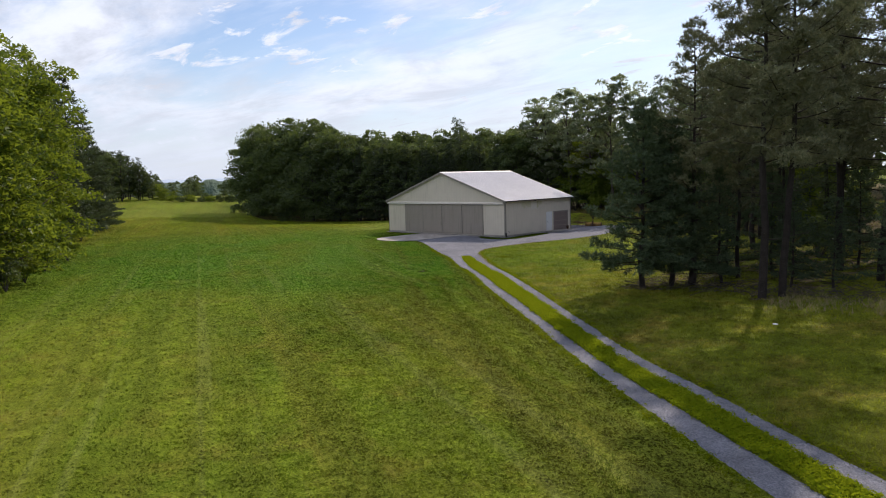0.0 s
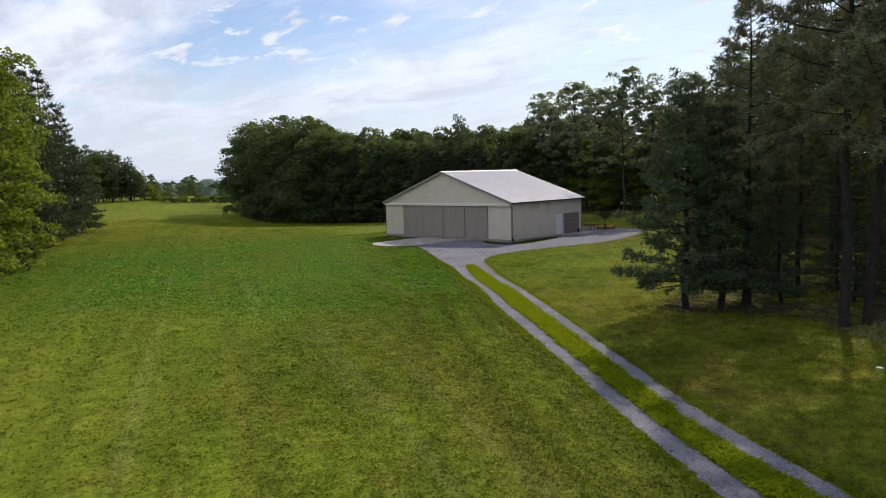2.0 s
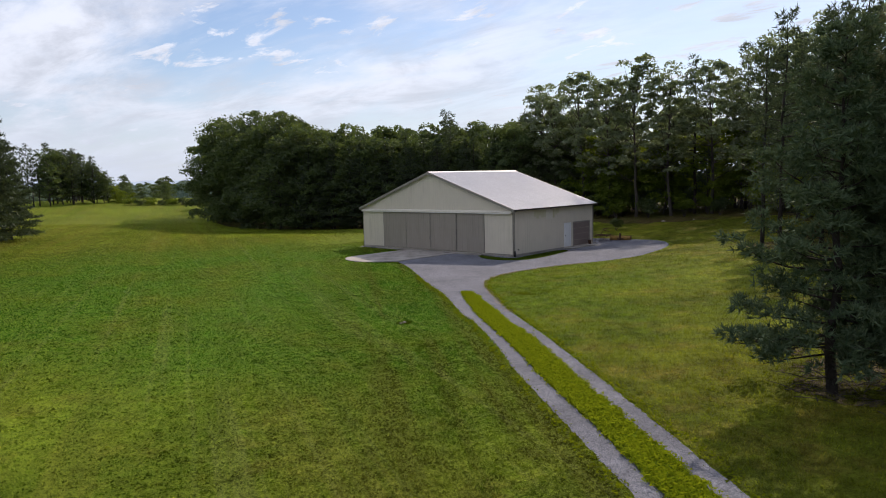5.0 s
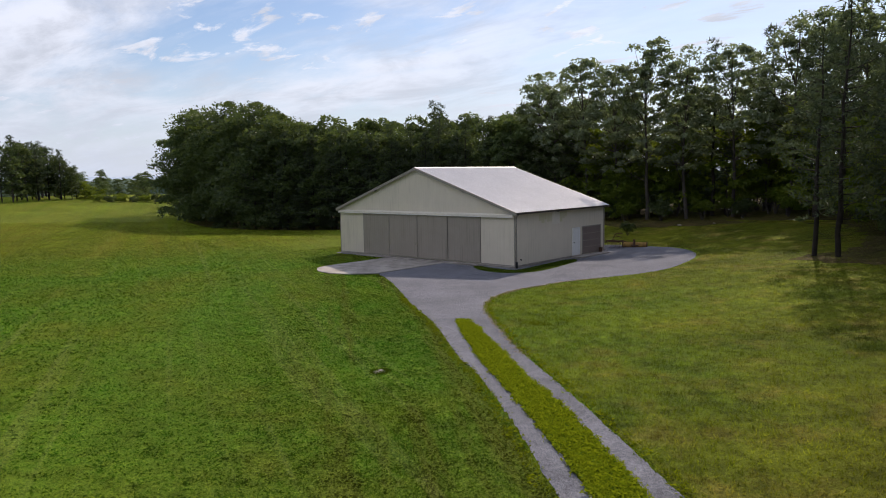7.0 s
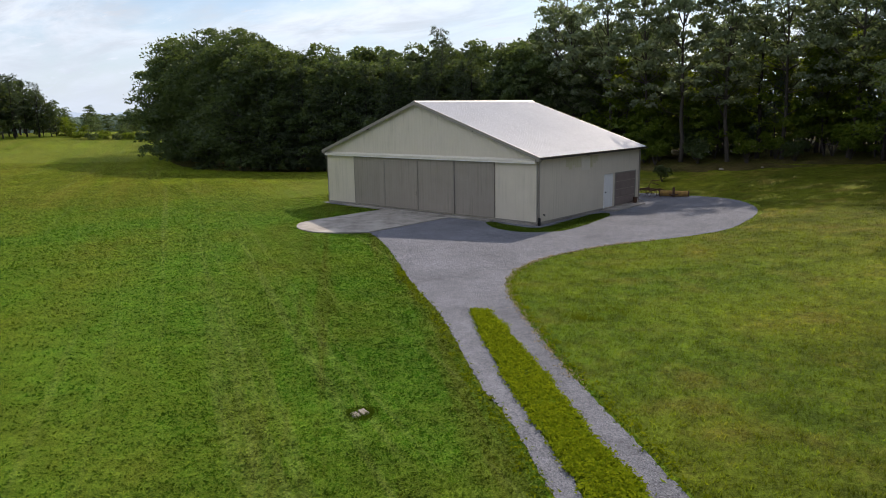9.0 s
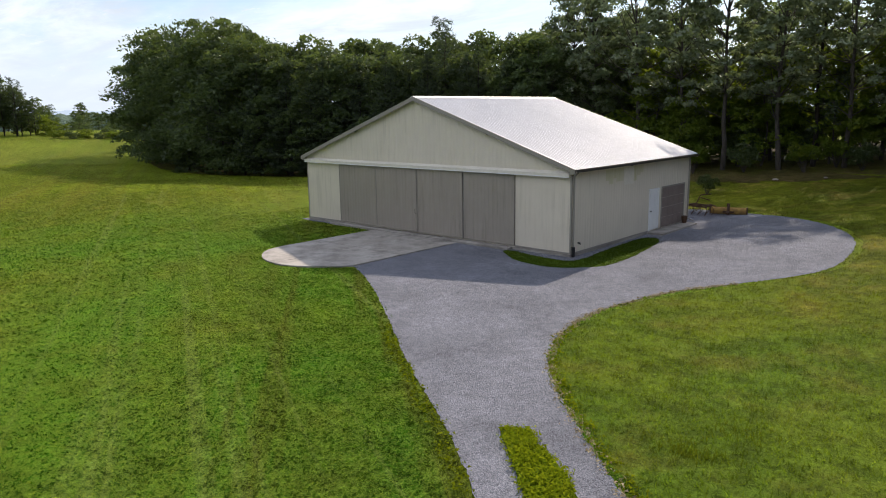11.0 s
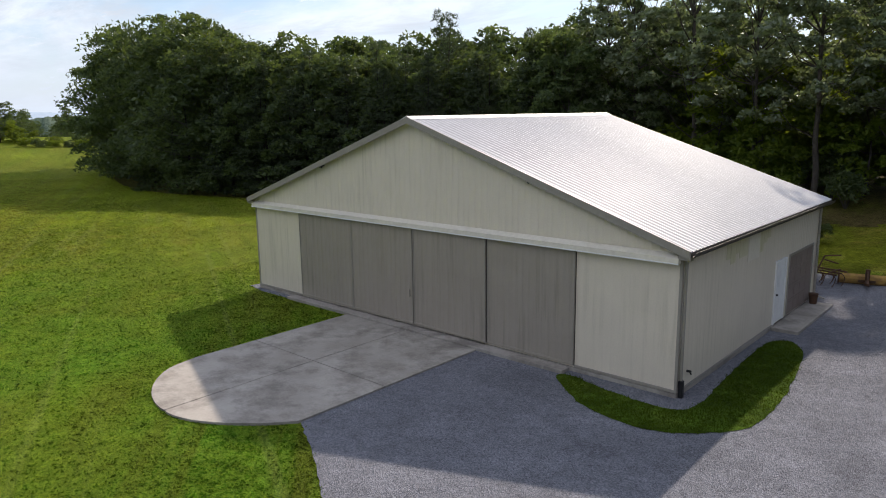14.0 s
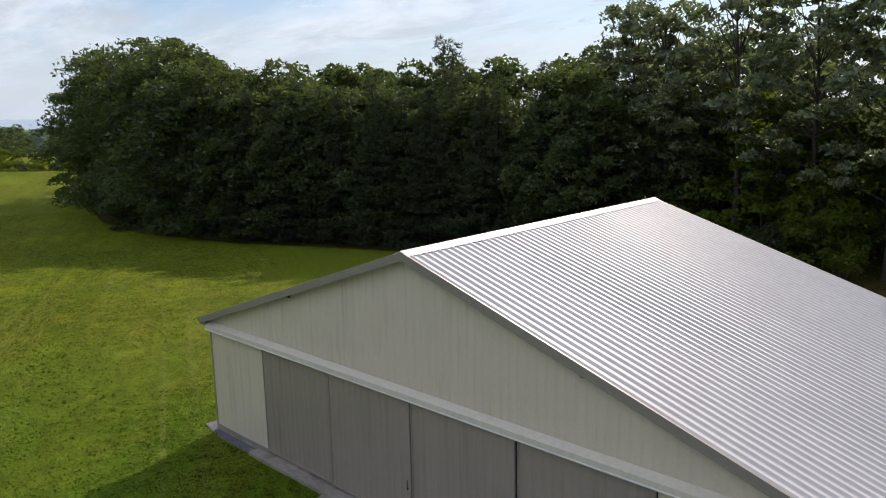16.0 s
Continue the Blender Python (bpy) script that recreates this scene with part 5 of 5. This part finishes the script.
# a pale scrap on the rough grass
scrap = new("paper_scrap")
tagged(scrap, "small crumpled white scrap lying on grass", "litter")
bm = bmesh.new()
bmesh.ops.create_icosphere(bm, subdivisions=1, radius=1)
for v in bm.verts:
    v.co = Vector((v.co.x * .12, v.co.y * .07, v.co.z * .03 + .03)) + Vector((random.uniform(-.02, .02), random.uniform(-.02, .02), 0))
sheet_ = part("sheet", bm, WHITE, scrap)
scrap.location = (46.9, -30.6, height(46.9, -30.6))
# stones at the foot of the wood behind the hangar
for k, (x, y, g) in enumerate(((9.6, 25.8, .2), (12.5, 26.8, .13))):
    bm = bmesh.new()
    bmesh.ops.create_icosphere(bm, subdivisions=2, radius=1)
    r = random.Random(40 + k)
    for v in bm.verts:
        v.co *= r.uniform(.85, 1.1)
        v.co = Vector((v.co.x * g, v.co.y * g * .8, v.co.z * g * .5))
    me = bpy.data.meshes.new("field_stone"); bm.to_mesh(me); bm.free(); me.materials.append(ROCK)
    ob = tagged(new("field_stone", me), "pale grey field stone at the wood's edge", "stone", group="stones by the wood")
    ob.location = (x, y, height(x, y) + .05)

# ---- ground cover ----
rs = np.random.RandomState(7)


def scatter(n, x0, x1, y0, y1, poly=None, out=(), keep=None):
    x, y = rs.uniform(x0, x1, n), rs.uniform(y0, y1, n)
    if keep is not None:
        ok = keep(x, y)
        x, y = x[ok], y[ok]
    ok = np.ones(len(x), bool)
    if poly is not None:
        ok &= inside(x, y, poly)
    for o in out:
        ok &= ~inside(x, y, o)
    return x[ok], y[ok]


APRON = [(-3.12, -.3), (-3.12, -6.3), (-2.3, -8.1), (-.3, -8.9), (1.5, -8.45), (3.0, -7.05), (3.0, -.42), (6.1, -.42), (6.1, -.02), (-6.8, -.02), (-6.8, -.4), (-3.12, -.4)]
STEP = [(9.1, 7.2), (10.1, 7.2), (10.1, 11.6), (9.1, 11.6)]
HALL = [(-9.2, -.03), (9.2, -.03), (9.2, 12.25), (-9.2, 12.25)]


def stones(name, x, y, lift, lo, hi, mat):
    n = len(x)
    o = np.array([(1, 0, 0), (0, 1, 0), (-1, 0, 0), (0, -1, 0), (0, 0, .6), (0, 0, -.5)])
    t = np.array([(0, 1, 4), (1, 2, 4), (2, 3, 4), (3, 0, 4)])
    a = rs.uniform(0, 6.28, n)
    s = rs.uniform(lo, hi, (n, 1, 1)) * rs.uniform(.6, 1.3, (n, 6, 1))
    v = np.repeat(o[None], n, 0) * s
    c, d = np.cos(a)[:, None], np.sin(a)[:, None]
    v = np.stack([v[..., 0] * c - v[..., 1] * d, v[..., 0] * d + v[..., 1] * c, v[..., 2] + v[..., 0] * rs.uniform(-.5, .5, (n, 1))], -1)
    v += np.stack([x, y, heights(x, y) + lift], -1)[:, None, :]
    f = (np.arange(n)[:, None, None] * 6 + t[None]).reshape(-1, 3)
    return new(name, quick_mesh(name, v.reshape(-1, 3), f, mat))


sx, sy = scatter(90000, 2, 20, -16, 17, DRIVE, (ISLAND, APRON, STEP, HALL))
tx, ty = scatter(130000, 16, 52, -44, -13, DRIVE)
tagged(stones("gravel_stones", np.r_[sx, tx], np.r_[sy, ty], .02, .009, .024, STONE), "loose grey crushed stone on the drive", "gravel", kind="stuff")


def blades(name, x, y, k, h, spread_, width, mat, lift=0.0):
    n = len(x)
    c = np.repeat(np.c_[x, y, heights(x, y) + lift - .005], k, 0)
    c[:, :2] += rs.normal(0, spread_, (n * k, 2))
    a = rs.uniform(0, 6.28, n * k)
    w = np.c_[np.cos(a), np.sin(a), 0 * a] * width
    hh = h * rs.uniform(.5, 1.3, (n * k, 1))
    tip = c + np.c_[rs.normal(0, .5, (n * k, 2)), np.ones(n * k)] * hh
    v = np.stack([c - w, c + w, tip], 1)
    return tagged(new(name, quick_mesh(name, v.reshape(-1, 3), np.arange(3 * n * k).reshape(-1, 3), mat)), kind="stuff")


def thinning(reach):
    """More blades along the open strip before the hangar's doors, fewer to either side of it."""
    dx, dy = .70, -.71
    return lambda x, y: rs.rand(len(x)) < np.exp(-(((x - 11.0) * dy - (y + 11.0) * dx) / reach) ** 2)


gx_, gy_ = scatter(360000, 12, 62, -52, 26, MEADOW, (DRIVE, MID), thinning(17.0))
tagged(blades("meadow_blades", gx_, gy_, 2, .10, .07, .016, ROUGH_BLADE), "rough uncut grass blades on the slope", "grass")
ix_, iy_ = scatter(12000, 5.5, 11.5, -2.5, 6.8, ISLAND)
tagged(blades("island_blades", ix_, iy_, 4, .05, .04, .009, DEEP, .03), "short mown grass blades", "grass")


def low_leaves(name, x, y, k, top, size, mat, lift, flat=.35):
    """Small flat leaves of creeping weeds close over the ground."""
    c = np.repeat(np.c_[x, y, heights(x, y) + lift], k, 0)
    c[:, :2] += rs.normal(0, .06, (len(c), 2))
    c[:, 2] += rs.uniform(0, top, len(c))
    return tagged(new(name, leaves(rs, c, size, name, mat, flat)), kind="stuff")


gx_, gy_ = scatter(800000, -14, 58, -60, 8, None, (DRIVE, APRON, HALL, MID, MEADOW), thinning(9.0))
tagged(low_leaves("lawn_blades", gx_, gy_, 2, .020, .060, LAWN_BLADE, .008, .2), "short mown grass and clover", "grass")
gx_, gy_ = scatter(330000, -85, 45, -56, 24, None, (DRIVE, APRON, HALL, MID, MEADOW), lambda x, y: np.abs((x - 11.0) * .71 + (y + 11.0) * .70 + 4) > 8 + rs.normal(0, 2, len(x)))
tagged(low_leaves("lawn_tufts", gx_, gy_, 1, .03, .115, LIT_TUFT_BLADE, .008, .2), "mown grass tufts farther over the lawn, light put into their colour", "grass")
# an old furrow along the drive: longer dark grass stands in for its shade
FURROW = smooth_line([(24.5, -26.0), (27.3, -28.5), (31.2, -31.7), (33.4, -33.5), (36.0, -35.5), (39.2, -37.85), (42.0, -39.95), (44.5, -41.8), (50, -46), (56, -50.5)], .06)
fx_, fy_ = np.array([p for p in FURROW for _ in range(2)]).T
fx_, fy_ = fx_ + rs.normal(0, .20, len(fx_)), fy_ + rs.normal(0, .20, len(fy_))
tagged(blades("furrow_grass", fx_, fy_, 2, .10, .06, .012, DEEP), "longer grass in an old furrow, darkened for its sunless side", "grass")
mx_, my_ = scatter(330000, 16, 54, -46, -14, MID)
tagged(low_leaves("track_weeds", mx_, my_, 5, .07, .075, WEED, .05), "bright leafy weeds between the wheel tracks", "weeds")
ex_, ey_ = scatter(100000, 10, 56, -46, -8, None, (DRIVE,), lambda x, y: inside(x - .2, y - .28, DRIVE) | inside(x + .25, y + .25, DRIVE))
tagged(low_leaves("verge_weeds", ex_, ey_, 4, .08, .075, WEED, .01), "low leafy weeds along the drive's edges", "weeds")
ang = rs.uniform(0, 6.28, 170)
rad_ = .18 + .22 * rs.rand(170) ** 1.6
tagged(blades("stone_grass", 20.05 + np.cos(ang) * rad_, -22.7 + np.sin(ang) * rad_, 4, .10, .05, .010, DEEP), "longer uncut grass round the stones", "grass")
px_ = np.r_[rs.normal(20.2, .35, 90), rs.normal(20.7, .5, 50)]
py_ = np.r_[rs.normal(-13.7, .2, 90), rs.normal(-12.4, .4, 50)]
tagged(blades("hollow_grass", px_, py_, 4, .13, .08, .012, BLADE), "tall dark grass in a small hollow", "grass")

# dead twigs and brush under the pines by the drive
tw = Wood()
for _ in range(420):
    x_, y_ = rs.uniform(37.4, 49.0), rs.normal(-24.0, .9)
    a_, ln_, up_ = rs.uniform(0, 6.28), rs.uniform(.25, 1.1), rs.uniform(-.05, .45)
    p0 = np.array([x_, y_, height(x_, y_) + .03])
    d_ = np.array([math.cos(a_), math.sin(a_), up_]) * ln_
    tw.add(np.array([p0, p0 + d_ * .5 + np.array([0, 0, .03]), p0 + d_]), np.array([.016, .011, .005]), 3)
tagged(new("fallen_twigs", tw.mesh("fallen_twigs", BARK)), "dead grey-brown twigs lying under the pines", "twigs", kind="stuff")
wx_, wy_ = rs.uniform(45.5, 52, 260), rs.normal(-26.2, 1.0, 260)
tagged(blades("dry_weeds", wx_, wy_, 4, .28, .10, .010, STRAW), "tall dry weeds at the foot of the pines", "grass")

# dry straw where the lawn meets the gravel
EDGE = RR[14:25]
k_ = rs.randint(0, len(EDGE) - 1, 600)
u_ = rs.rand(600)
P0, P1 = np.array(EDGE)[k_], np.array(EDGE)[k_ + 1]
fx_, fy_ = (P0 + (P1 - P0) * u_[:, None] + rs.normal(0, .07, (600, 2))).T
tagged(low_leaves("edge_straw", fx_, fy_, 4, .03, .07, STRAW, .012), "dry pale straw along the edge of the gravel", "grass")
